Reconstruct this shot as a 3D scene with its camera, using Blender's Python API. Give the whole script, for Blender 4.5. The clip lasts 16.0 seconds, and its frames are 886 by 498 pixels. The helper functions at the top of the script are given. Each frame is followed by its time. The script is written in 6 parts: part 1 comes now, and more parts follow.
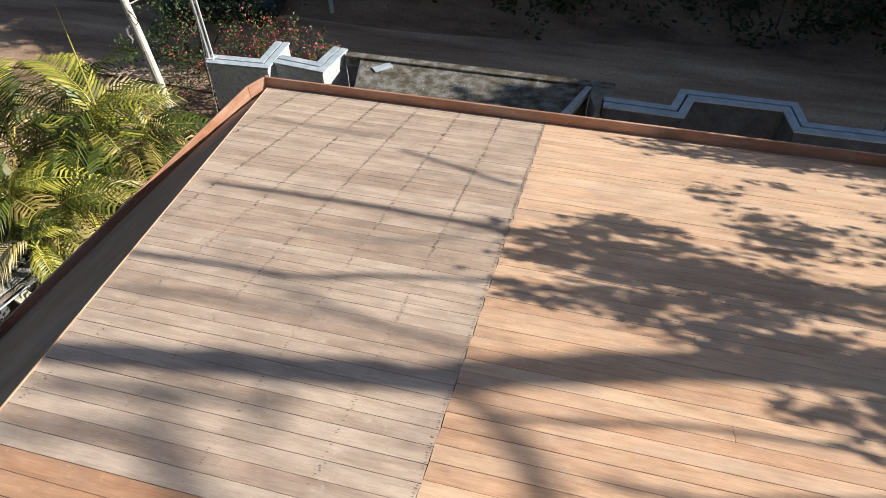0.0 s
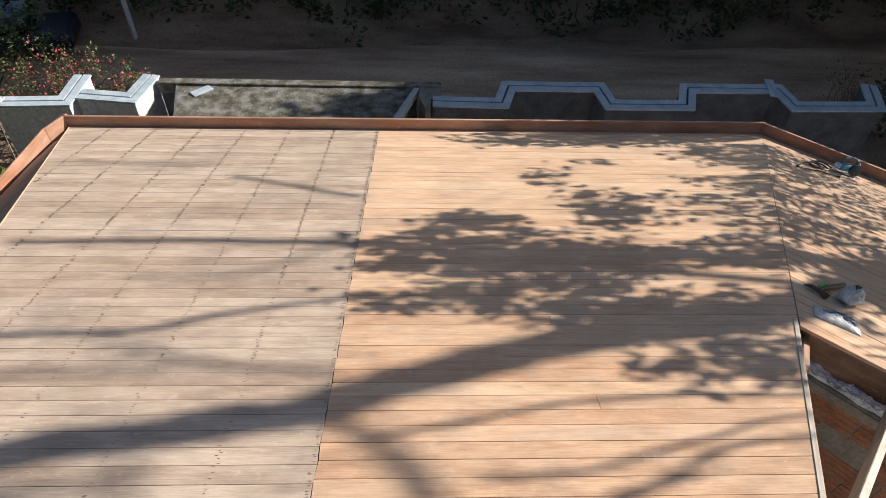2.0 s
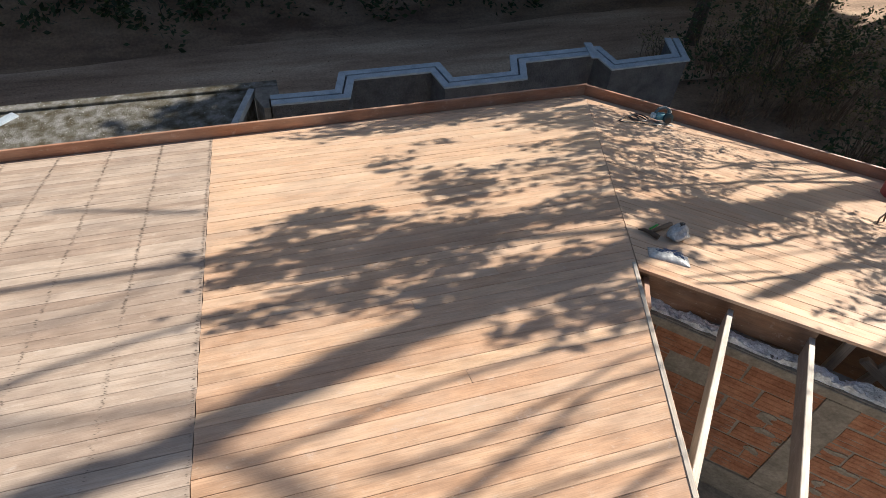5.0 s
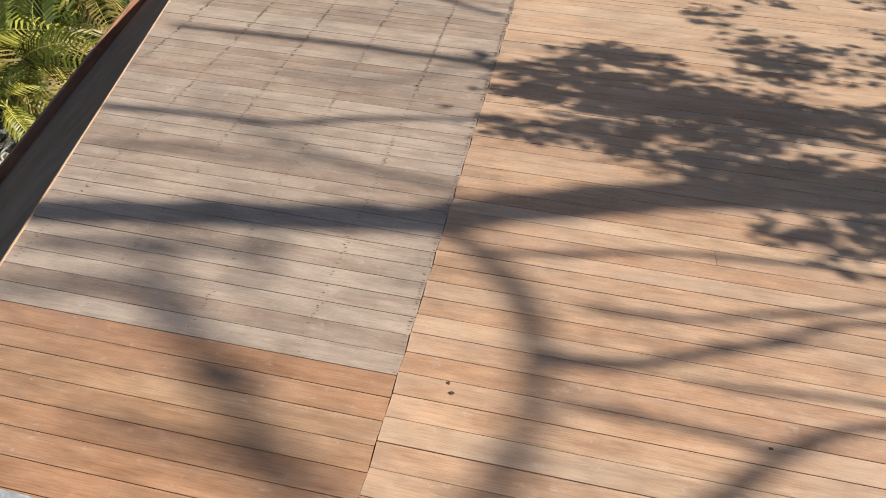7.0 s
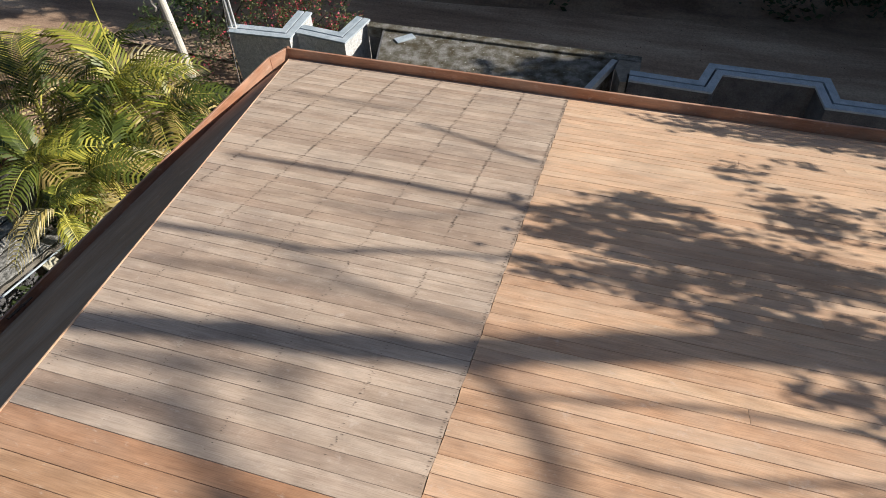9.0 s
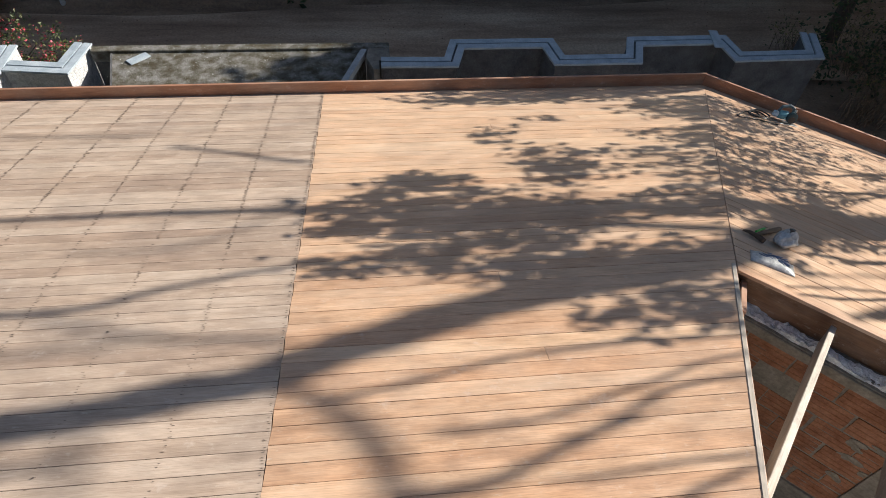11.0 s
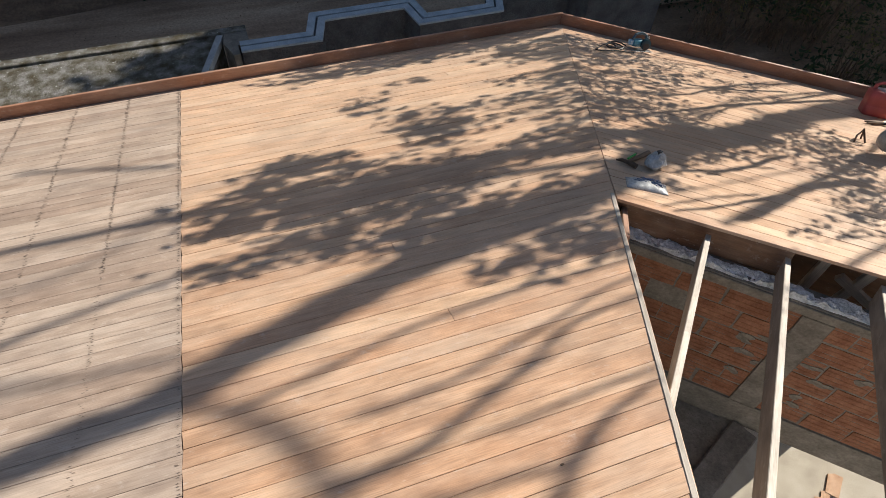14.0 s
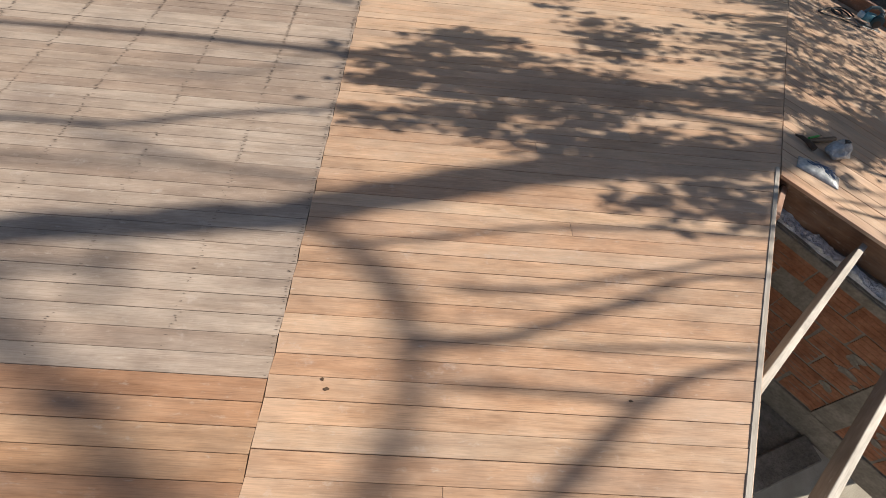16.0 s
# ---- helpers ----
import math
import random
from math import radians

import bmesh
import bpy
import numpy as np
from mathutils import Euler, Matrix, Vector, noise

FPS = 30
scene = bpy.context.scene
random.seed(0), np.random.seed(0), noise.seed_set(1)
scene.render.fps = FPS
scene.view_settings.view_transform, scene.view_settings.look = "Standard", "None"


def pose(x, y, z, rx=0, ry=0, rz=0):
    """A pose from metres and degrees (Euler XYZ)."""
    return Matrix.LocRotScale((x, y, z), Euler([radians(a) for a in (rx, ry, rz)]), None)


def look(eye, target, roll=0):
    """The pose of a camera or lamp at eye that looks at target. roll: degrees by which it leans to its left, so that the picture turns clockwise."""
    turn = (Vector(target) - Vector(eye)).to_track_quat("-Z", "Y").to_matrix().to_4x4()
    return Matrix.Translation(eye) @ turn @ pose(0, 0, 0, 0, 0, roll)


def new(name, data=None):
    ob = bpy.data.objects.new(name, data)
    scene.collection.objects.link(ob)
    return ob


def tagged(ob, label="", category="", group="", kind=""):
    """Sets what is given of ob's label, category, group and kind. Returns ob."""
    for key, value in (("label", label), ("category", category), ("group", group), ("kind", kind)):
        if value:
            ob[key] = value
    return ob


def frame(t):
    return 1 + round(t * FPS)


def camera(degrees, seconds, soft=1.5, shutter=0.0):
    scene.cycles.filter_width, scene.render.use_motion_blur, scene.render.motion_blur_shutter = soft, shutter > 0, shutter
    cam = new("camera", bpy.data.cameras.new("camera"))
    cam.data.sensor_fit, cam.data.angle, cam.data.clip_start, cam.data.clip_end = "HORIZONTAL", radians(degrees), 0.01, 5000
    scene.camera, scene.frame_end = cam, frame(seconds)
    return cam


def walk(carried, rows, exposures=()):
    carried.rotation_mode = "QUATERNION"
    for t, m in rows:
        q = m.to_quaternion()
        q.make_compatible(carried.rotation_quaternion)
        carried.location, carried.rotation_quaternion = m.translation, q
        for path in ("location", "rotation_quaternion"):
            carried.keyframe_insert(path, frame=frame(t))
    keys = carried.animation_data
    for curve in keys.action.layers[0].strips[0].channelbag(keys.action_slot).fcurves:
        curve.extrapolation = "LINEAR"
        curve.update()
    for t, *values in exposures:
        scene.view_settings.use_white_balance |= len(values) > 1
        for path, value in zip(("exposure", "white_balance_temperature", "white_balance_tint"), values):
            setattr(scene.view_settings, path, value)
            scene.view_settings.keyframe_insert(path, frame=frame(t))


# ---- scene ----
# ---- camera and its walk ----
LENS = 69.89
ROWS = [
    (0, 0.374, -5.742, 4.062, 43.20, 0.90, 14.20),
    (0.5, 0.398, -5.707, 4.050, 43.22, -0.15, 6.52),
    (1, 0.402, -5.680, 4.039, 42.96, 0.07, 1.12),
    (1.5, 0.405, -5.676, 4.035, 43.88, -1.52, -0.48),
    (2, 0.406, -5.673, 4.037, 43.96, -1.93, -1.47),
    (2.5, 0.444, -5.675, 4.041, 43.61, -1.81, -4.39),
    (3, 0.471, -5.670, 4.048, 43.75, -2.49, -10.30),
    (3.5, 0.490, -5.674, 4.059, 43.91, -2.95, -14.60),
    (3.7, 0.500, -5.654, 4.055, 44.02, -3.32, -16.48),
    (5.8, 0.509, -5.661, 4.025, 42.69, -4.09, -15.94),
    (6, 0.499, -5.670, 4.019, 40.06, -3.27, -12.20),
    (6.5, 0.461, -5.685, 3.997, 33.11, -0.11, -0.33),
    (7, 0.389, -5.738, 4.032, 29.11, 1.76, 11.60),
    (7.5, 0.337, -5.769, 4.050, 29.51, 3.95, 21.90),
    (8, 0.321, -5.769, 4.078, 34.13, 5.30, 27.67),
    (8.5, 0.329, -5.740, 4.065, 40.58, 2.01, 22.98),
    (9, 0.378, -5.730, 4.078, 40.81, 1.55, 16.14),
    (9.2, 0.395, -5.714, 4.081, 40.94, 0.71, 14.05),
    (11.3, 0.506, -5.675, 4.029, 40.87, -2.48, -10.90),
    (11.5, 0.535, -5.659, 4.025, 41.61, -2.11, -14.39),
    (12, 0.569, -5.685, 4.038, 40.63, -2.38, -19.23),
    (12.5, 0.589, -5.688, 4.042, 38.67, -2.12, -24.48),
    (13, 0.597, -5.663, 4.016, 37.71, -1.81, -26.53),
    (13.5, 0.581, -5.665, 4.025, 37.72, -1.99, -24.11),
    (14, 0.560, -5.671, 4.030, 38.57, -2.46, -19.59),
    (14.5, 0.552, -5.681, 4.029, 39.38, -2.33, -19.72),
    (15, 0.538, -5.682, 4.026, 38.09, -2.70, -16.23),
    (15.5, 0.518, -5.681, 4.019, 37.69, -2.40, -12.96),
    (16, 0.450, -5.729, 4.015, 28.53, -5.27, 1.89),
]
EXPOSURE = 0.55
cam = camera(LENS, 16.0, soft=0.7)
walk(cam, [(t, pose(x, y, z, rx, ry, rz)) for t, x, y, z, rx, ry, rz in ROWS],
     exposures=[(t, EXPOSURE + e) for t, e in ((0.0, 0.0), (3.5, 0.1), (5.8, 0.14), (6.0, 0.12), (6.5, -0.12), (7.0, -0.32), (8.0, -0.34), (8.5, -0.28), (9.0, -0.2), (11.3, -0.04), (12.5, -0.06), (14.0, -0.10), (15.0, -0.04), (15.5, -0.06), (16.0, -0.3))])

# ---- sky and sun ----
SUN_EL, SUN_AZ = 30.0, 14.0          # degrees above the horizon, and from +x towards +y
SUN = Vector((math.cos(radians(SUN_EL)) * math.cos(radians(SUN_AZ)),
              math.cos(radians(SUN_EL)) * math.sin(radians(SUN_AZ)), math.sin(radians(SUN_EL))))
world = bpy.data.worlds.new("sky")
scene.world = world
world.use_nodes = True
wn = world.node_tree
sky = wn.nodes.new("ShaderNodeTexSky")
sky.sky_type, sky.sun_disc = "NISHITA", False
sky.sun_elevation, sky.sun_rotation = radians(SUN_EL), radians(90.0 - SUN_AZ)
wn.links.new(sky.outputs[0], wn.nodes["Background"].inputs[0])
wn.nodes["Background"].inputs[1].default_value = 0.07
sun_data = bpy.data.lights.new("sun", "SUN")
sun_data.energy, sun_data.angle, sun_data.color = 6.0, radians(0.53), (1.0, 0.93, 0.82)
sun = new("sun", sun_data)
sun.matrix_world = look(SUN * 40, (0, 0, 0))

# ---- materials ----


def shader(name, rough=0.8, metal=0.0):
    m = bpy.data.materials.new(name)
    m.use_nodes = True
    nt = m.node_tree
    b = nt.nodes["Principled BSDF"]
    b.inputs["Roughness"].default_value, b.inputs["Metallic"].default_value = rough, metal
    return m, nt, b


def node(nt, kind, **values):
    n = nt.nodes.new("ShaderNode" + kind)
    for key, value in values.items():
        n.inputs[key].default_value = value
    return n


def ramp(nt, fac, stops):
    r = nt.nodes.new("ShaderNodeValToRGB")
    while len(r.color_ramp.elements) < len(stops):
        r.color_ramp.elements.new(0.5)
    for e, (at, c) in zip(r.color_ramp.elements, stops):
        e.position, e.color = at, (c[0], c[1], c[2], 1)
    nt.links.new(fac, r.inputs[0])
    return r.outputs[0]


def mix(nt, kind, fac, a, b):
    n = nt.nodes.new("ShaderNodeMix")
    n.data_type, n.blend_type = "RGBA", kind
    for at, v in ((0, fac), (6, a), (7, b)):
        if hasattr(v, "node"):
            nt.links.new(v, n.inputs[at])
        else:
            n.inputs[at].default_value = v if at == 0 else (v[0], v[1], v[2], 1)
    return n.outputs[2]


def coords(nt, scale=(1, 1, 1), spread=0.0):
    """Object coordinates, scaled; spread shifts them from thing to thing."""
    tc = nt.nodes.new("ShaderNodeTexCoord")
    mp = nt.nodes.new("ShaderNodeMapping")
    mp.inputs["Scale"].default_value = scale
    out = tc.outputs["Object"]
    if spread:
        info = nt.nodes.new("ShaderNodeObjectInfo")
        mul = nt.nodes.new("ShaderNodeVectorMath")
        mul.operation = "SCALE"
        mul.inputs[0].default_value = (spread, spread * 0.7, spread * 1.3)
        nt.links.new(info.outputs["Random"], mul.inputs["Scale"])
        add = nt.nodes.new("ShaderNodeVectorMath")
        nt.links.new(out, add.inputs[0])
        nt.links.new(mul.outputs[0], add.inputs[1])
        out = add.outputs[0]
    nt.links.new(out, mp.inputs["Vector"])
    return mp.outputs[0]


def noise_tex(nt, vec, scale, detail=4.0, rough=0.55):
    n = node(nt, "TexNoise", Scale=scale, Detail=detail, Roughness=rough)
    nt.links.new(vec, n.inputs["Vector"])
    return n.outputs["Fac"]


def bump(nt, bsdf, height, strength, distance):
    b = node(nt, "Bump", Strength=strength, Distance=distance)
    nt.links.new(height, b.inputs["Height"])
    nt.links.new(b.outputs[0], bsdf.inputs["Normal"])


def wood(name, dark, mid, light, tint, rough=0.62, stain=0.35, dust=0.35, sheen=0.2):
    """Sawn boards: grain along local x, a tone of its own for each board, blotches, dust and pale scuffs."""
    m, nt, b = shader(name, rough)
    grain = noise_tex(nt, coords(nt, (3.4, 21, 21), 19.0), 1.0, 8.0, 0.6)
    fine = noise_tex(nt, coords(nt, (9, 260, 260), 7.0), 1.0, 3.0, 0.6)
    blotch = noise_tex(nt, coords(nt, (4.2, 8.5, 8.5), 31.0), 1.0, 5.0, 0.62)
    base = ramp(nt, grain, [(0.28, dark), (0.5, mid), (0.74, light)])
    info = nt.nodes.new("ShaderNodeObjectInfo")
    tone = ramp(nt, info.outputs["Random"], [(0.0, tint[0]), (0.35, tint[1]), (0.7, tint[2]), (1.0, tint[3])])
    col = mix(nt, "MULTIPLY", 1.0, base, tone)
    shade = ramp(nt, blotch, [(0.3, (1 - stain, 1 - stain, 1 - stain)), (0.62, (1.07, 1.07, 1.07))])
    col = mix(nt, "MULTIPLY", 1.0, col, shade)
    streak = ramp(nt, fine, [(0.32, (0.78, 0.76, 0.74)), (0.5, (1.0, 1.0, 1.0)), (0.7, (1.12, 1.12, 1.12))])
    col = mix(nt, "MULTIPLY", 1.0, col, streak)
    # broad soiling that runs across neighbouring boards
    where = nt.nodes.new("ShaderNodeNewGeometry")
    soil = noise_tex(nt, where.outputs["Position"], 1.9, 5.0, 0.6)
    col = mix(nt, "MULTIPLY", 1.0, col, ramp(nt, soil, [(0.32, (0.80, 0.79, 0.80)), (0.5, (0.98, 0.97, 0.96)), (0.68, (1.09, 1.07, 1.04))]))
    # dry dust, in soft clouds and in small pale scuffs
    cloud = ramp(nt, noise_tex(nt, coords(nt, (1.1, 2.2, 2.2), 53.0), 1.0, 6.0, 0.62), [(0.45, (0, 0, 0)), (0.75, (dust, dust, dust))])
    col = mix(nt, "MIX", cloud, col, (0.60, 0.51, 0.42))
    scuff = ramp(nt, noise_tex(nt, coords(nt, (16, 36, 36), 43.0), 1.0, 6.0, 0.7), [(0.60, (0, 0, 0)), (0.76, (0.5, 0.5, 0.5))])
    col = mix(nt, "MIX", scuff, col, (0.66, 0.59, 0.51))
    lime = ramp(nt, noise_tex(nt, where.outputs["Position"], 7.5, 8.0, 0.72), [(0.60, (0, 0, 0)), (0.72, (dust, dust, dust))])
    col = mix(nt, "MIX", lime, col, (0.68, 0.60, 0.55))
    nt.links.new(col, b.inputs["Base Color"])
    wear = nt.nodes.new("ShaderNodeMapRange")
    wear.inputs["To Min"].default_value, wear.inputs["To Max"].default_value = rough - 0.1, rough + 0.16
    nt.links.new(blotch, wear.inputs["Value"])
    nt.links.new(wear.outputs[0], b.inputs["Roughness"])
    b.inputs["Specular IOR Level"].default_value = 0.75
    b.inputs["Sheen Weight"].default_value, b.inputs["Sheen Roughness"].default_value = sheen, 0.45
    b.inputs["Sheen Tint"].default_value = (1.0, 0.86, 0.70, 1)
    bump(nt, b, fine, 0.35, 0.0012)
    return m


def mottled(name, a, b_, c, scale, rough=0.9, relief=0.3, depth=0.01, fine=40.0, spread=0.0, contrast=(0.3, 0.5, 0.72), stretch=(1, 1, 1)):
    """Plaster, earth, stone: blotches and grain."""
    m, nt, b = shader(name, rough)
    big = noise_tex(nt, coords(nt, stretch, spread), scale, 6.0, 0.6)
    small = noise_tex(nt, coords(nt, (1, 1, 1), spread), fine, 4.0, 0.65)
    col = ramp(nt, big, [(contrast[0], a), (contrast[1], b_), (contrast[2], c)])
    grain = ramp(nt, small, [(0.3, (0.72, 0.72, 0.72)), (0.7, (1.18, 1.18, 1.18))])
    col = mix(nt, "MULTIPLY", 1.0, col, grain)
    nt.links.new(col, b.inputs["Base Color"])
    bump(nt, b, small, relief, depth)
    return m


def plain(name, colour, rough=0.5, metal=0.0, var=0.12, scale=30.0):
    m, nt, b = shader(name, rough, metal)
    n = noise_tex(nt, coords(nt), scale, 3.0)
    lo, hi = [c * (1 - var) for c in colour], [min(1, c * (1 + var)) for c in colour]
    nt.links.new(ramp(nt, n, [(0.3, lo), (0.7, hi)]), b.inputs["Base Color"])
    return m


def leafy(name, dark, mid, light, rough=0.5, through_light=0.35, by_frond=0.0):
    """Leaves: a tone for each leaf, or for each whole frond, and a little light through them."""
    m, nt, b = shader(name, rough)
    g = nt.nodes.new("ShaderNodeNewGeometry")
    pick = g.outputs["Random Per Island"]
    if by_frond:
        info = nt.nodes.new("ShaderNodeObjectInfo")
        pick = mix(nt, "MIX", by_frond, pick, info.outputs["Random"])
    col = ramp(nt, pick, [(0.0, dark), (0.5, mid), (0.86 if by_frond else 1.0, light)])
    nt.links.new(col, b.inputs["Base Color"])
    t = nt.nodes.new("ShaderNodeBsdfTranslucent")
    nt.links.new(col, t.inputs["Color"])
    mx = nt.nodes.new("ShaderNodeMixShader")
    mx.inputs[0].default_value = through_light
    nt.links.new(b.outputs[0], mx.inputs[1])
    nt.links.new(t.outputs[0], mx.inputs[2])
    nt.links.new(mx.outputs[0], nt.nodes["Material Output"].inputs["Surface"])
    return m


NEW_WOOD = wood("new_wood", (0.43, 0.255, 0.155), (0.545, 0.352, 0.232), (0.61, 0.42, 0.295),
                ((0.89, 0.81, 0.75), (1.0, 0.96, 0.91), (1.02, 1.01, 0.98), (1.09, 1.12, 1.10)), 0.37, 0.22, 0.36, 0.5)
OLD_WOOD = wood("weathered_wood", (0.338, 0.256, 0.200), (0.416, 0.325, 0.262), (0.48, 0.393, 0.328),
                ((0.85, 0.80, 0.77), (0.95, 0.93, 0.91), (1.01, 1.01, 1.01), (1.07, 1.08, 1.08)), 0.5, 0.22, 0.32, 0.15)
RED_WOOD = wood("new_red_wood", (0.345, 0.185, 0.10), (0.445, 0.255, 0.15), (0.52, 0.32, 0.20),
                ((0.88, 0.82, 0.78), (1.0, 0.97, 0.95), (1.05, 1.08, 1.05), (1.12, 1.2, 1.2)), 0.42, 0.2, 0.16)
SIDE_WOOD = wood("grey_side_wood", (0.24, 0.275, 0.30), (0.49, 0.545, 0.585), (0.66, 0.72, 0.76),
                 ((0.86, 0.87, 0.88), (0.98, 0.98, 0.98), (1.02, 1.02, 1.02), (1.06, 1.06, 1.06)), 0.8, 0.12, 0.08, 0.0)
FASCIA_WOOD = wood("fascia_wood", (0.26, 0.118, 0.066), (0.335, 0.16, 0.094), (0.40, 0.20, 0.124),
                   ((0.95, 0.95, 0.95), (1, 1, 1), (1.02, 1.02, 1.02), (1.04, 1.04, 1.04)), 0.5, 0.2)
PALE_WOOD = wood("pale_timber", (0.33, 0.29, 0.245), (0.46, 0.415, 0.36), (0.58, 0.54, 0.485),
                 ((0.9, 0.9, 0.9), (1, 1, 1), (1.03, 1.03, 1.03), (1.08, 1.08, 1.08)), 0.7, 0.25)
# darker brown that carries the shade on the rafter sides
SHADED_SIDE = wood("shaded_sawn_side", (0.20, 0.145, 0.105), (0.285, 0.215, 0.16), (0.37, 0.29, 0.225),
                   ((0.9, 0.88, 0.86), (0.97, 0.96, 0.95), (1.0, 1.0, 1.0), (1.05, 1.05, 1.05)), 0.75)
BROWN_BEAM = wood("brown_beam", (0.16, 0.075, 0.036), (0.23, 0.115, 0.058), (0.3, 0.16, 0.085),
                  ((0.9, 0.9, 0.9), (1, 1, 1), (1.03, 1.03, 1.03), (1.08, 1.08, 1.08)), 0.7)
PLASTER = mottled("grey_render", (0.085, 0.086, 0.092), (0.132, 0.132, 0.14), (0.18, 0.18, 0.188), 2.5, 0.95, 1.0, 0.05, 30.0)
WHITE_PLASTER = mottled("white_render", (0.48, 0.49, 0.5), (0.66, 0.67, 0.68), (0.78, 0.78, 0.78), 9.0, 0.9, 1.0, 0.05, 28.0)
COPING = mottled("coping_stone", (0.28, 0.345, 0.405), (0.39, 0.455, 0.52), (0.48, 0.545, 0.605), 3.0, 0.55, 0.15, 0.004, 60.0)
GRAVEL = mottled("mossy_gravel_screed", (0.085, 0.07, 0.04), (0.16, 0.15, 0.125), (0.30, 0.295, 0.285), 3.4, 0.95, 1.0, 0.05, 120.0, 0.0, (0.36, 0.48, 0.62))
EARTH = mottled("brown_earth", (0.16, 0.10, 0.066), (0.27, 0.18, 0.12), (0.40, 0.285, 0.195), 0.9, 0.97, 0.6, 0.04, 11.0, 0.0, (0.34, 0.5, 0.68), (0.35, 1, 1))
ROAD = mottled("dirt_road", (0.24, 0.155, 0.105), (0.40, 0.275, 0.19), (0.56, 0.42, 0.30), 1.1, 0.95, 0.5, 0.03, 14.0, 0.0, (0.34, 0.5, 0.68), (0.16, 1, 1))
CEMENT = mottled("smooth_cement", (0.29, 0.315, 0.34), (0.385, 0.41, 0.435), (0.47, 0.49, 0.505), 5.0, 0.7, 0.3, 0.003, 60.0)
SCREED = mottled("attic_floor_screed", (0.33, 0.29, 0.23), (0.43, 0.385, 0.31), (0.52, 0.475, 0.4), 3.0, 0.95, 0.5, 0.006, 110.0)
MORTAR = mottled("mortar", (0.145, 0.13, 0.112), (0.21, 0.19, 0.165), (0.28, 0.26, 0.23), 6.0, 0.95, 0.8, 0.01, 40.0)
BRICK = mottled("clay_block", (0.20, 0.08, 0.042), (0.28, 0.122, 0.068), (0.35, 0.168, 0.10), 9.0, 0.9, 0.5, 0.004, 60.0, 13.0)
SHARD = mottled("dusty_clay", (0.40, 0.235, 0.14), (0.5, 0.315, 0.20), (0.58, 0.39, 0.265), 9.0, 0.9, 0.5, 0.004, 60.0, 13.0)
LIME = mottled("whitewashed_rubble", (0.42, 0.46, 0.5), (0.78, 0.81, 0.85), (0.9, 0.92, 0.94), 12.0, 0.9, 1.0, 0.02, 50.0)
ROOF_TILE = mottled("cement_tile", (0.13, 0.13, 0.12), (0.30, 0.298, 0.285), (0.55, 0.545, 0.53), 13.0, 0.95, 1.0, 0.035, 60.0, 11.0, (0.36, 0.5, 0.66))
RIDGE = mottled("stained_mortar", (0.14, 0.13, 0.09), (0.30, 0.29, 0.21), (0.46, 0.44, 0.34), 4.0, 0.95, 0.8, 0.02, 30.0)
OLD_TILE = mottled("weathered_red_tile", (0.10, 0.05, 0.035), (0.19, 0.085, 0.055), (0.28, 0.14, 0.09), 6.0, 0.95, 0.6, 0.01, 40.0, 5.0)
CREAM_PAINT = mottled("peeling_cream_paint", (0.22, 0.21, 0.15), (0.55, 0.52, 0.40), (0.68, 0.65, 0.52), 14.0, 0.9, 0.5, 0.01, 40.0)
# near black, so that the shadow on the neighbour's tiles comes out deeper
SHADE_SOIL = mottled("shade_dark_soil", (0.016, 0.015, 0.014), (0.034, 0.032, 0.03), (0.062, 0.058, 0.054), 9.0, 0.97, 0.8, 0.03, 60.0)
HOUSE_WALL = mottled("house_render", (0.45, 0.43, 0.4), (0.55, 0.53, 0.5), (0.62, 0.6, 0.57), 2.0, 0.9, 0.4, 0.01, 40.0)
BARK = mottled("bark", (0.05, 0.036, 0.026), (0.085, 0.064, 0.048), (0.13, 0.10, 0.08), 6.0, 0.95, 0.9, 0.02, 30.0)
CRACK = plain("shaded_crack", (0.15, 0.165, 0.18), 0.9)
NAIL = plain("rusty_nail", (0.08, 0.07, 0.06), 0.7, 0.2)
STAIN = plain("iron_stain", (0.24, 0.185, 0.15), 0.6, 0.0, 0.25, 60.0)
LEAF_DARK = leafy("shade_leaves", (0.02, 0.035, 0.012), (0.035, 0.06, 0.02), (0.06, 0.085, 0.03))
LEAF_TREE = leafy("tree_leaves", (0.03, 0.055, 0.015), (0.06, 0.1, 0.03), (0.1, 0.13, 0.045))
RISER_BLACK = mottled("black_riser", (0.01, 0.011, 0.009), (0.018, 0.018, 0.015), (0.035, 0.034, 0.028), 12.0, 0.95, 0.5, 0.005, 50.0)
GREEN_LEAF = plain("fresh_green", (0.16, 0.30, 0.03), 0.5, 0.0, 0.2)
KNOT = plain("dark_knot", (0.10, 0.06, 0.035), 0.6, 0.0, 0.2)
TWIG = mottled("dry_twigs", (0.10, 0.066, 0.042), (0.17, 0.115, 0.075), (0.26, 0.185, 0.125), 8.0)
LEAF_OLIVE = leafy("olive_leaves", (0.05, 0.05, 0.018), (0.10, 0.10, 0.03), (0.28, 0.24, 0.06))
LEAF_BUSH = leafy("bush_leaves", (0.04, 0.07, 0.02), (0.09, 0.12, 0.04), (0.16, 0.15, 0.06))
PALM_LEAF = leafy("palm_leaflets", (0.022, 0.04, 0.01), (0.11, 0.145, 0.024), (0.46, 0.43, 0.07), 0.48, 0.28, 0.6)
PALM_DRY = leafy("dry_palm_leaflets", (0.18, 0.13, 0.05), (0.42, 0.33, 0.10), (0.52, 0.47, 0.3), 0.6, 0.25, 0.6)
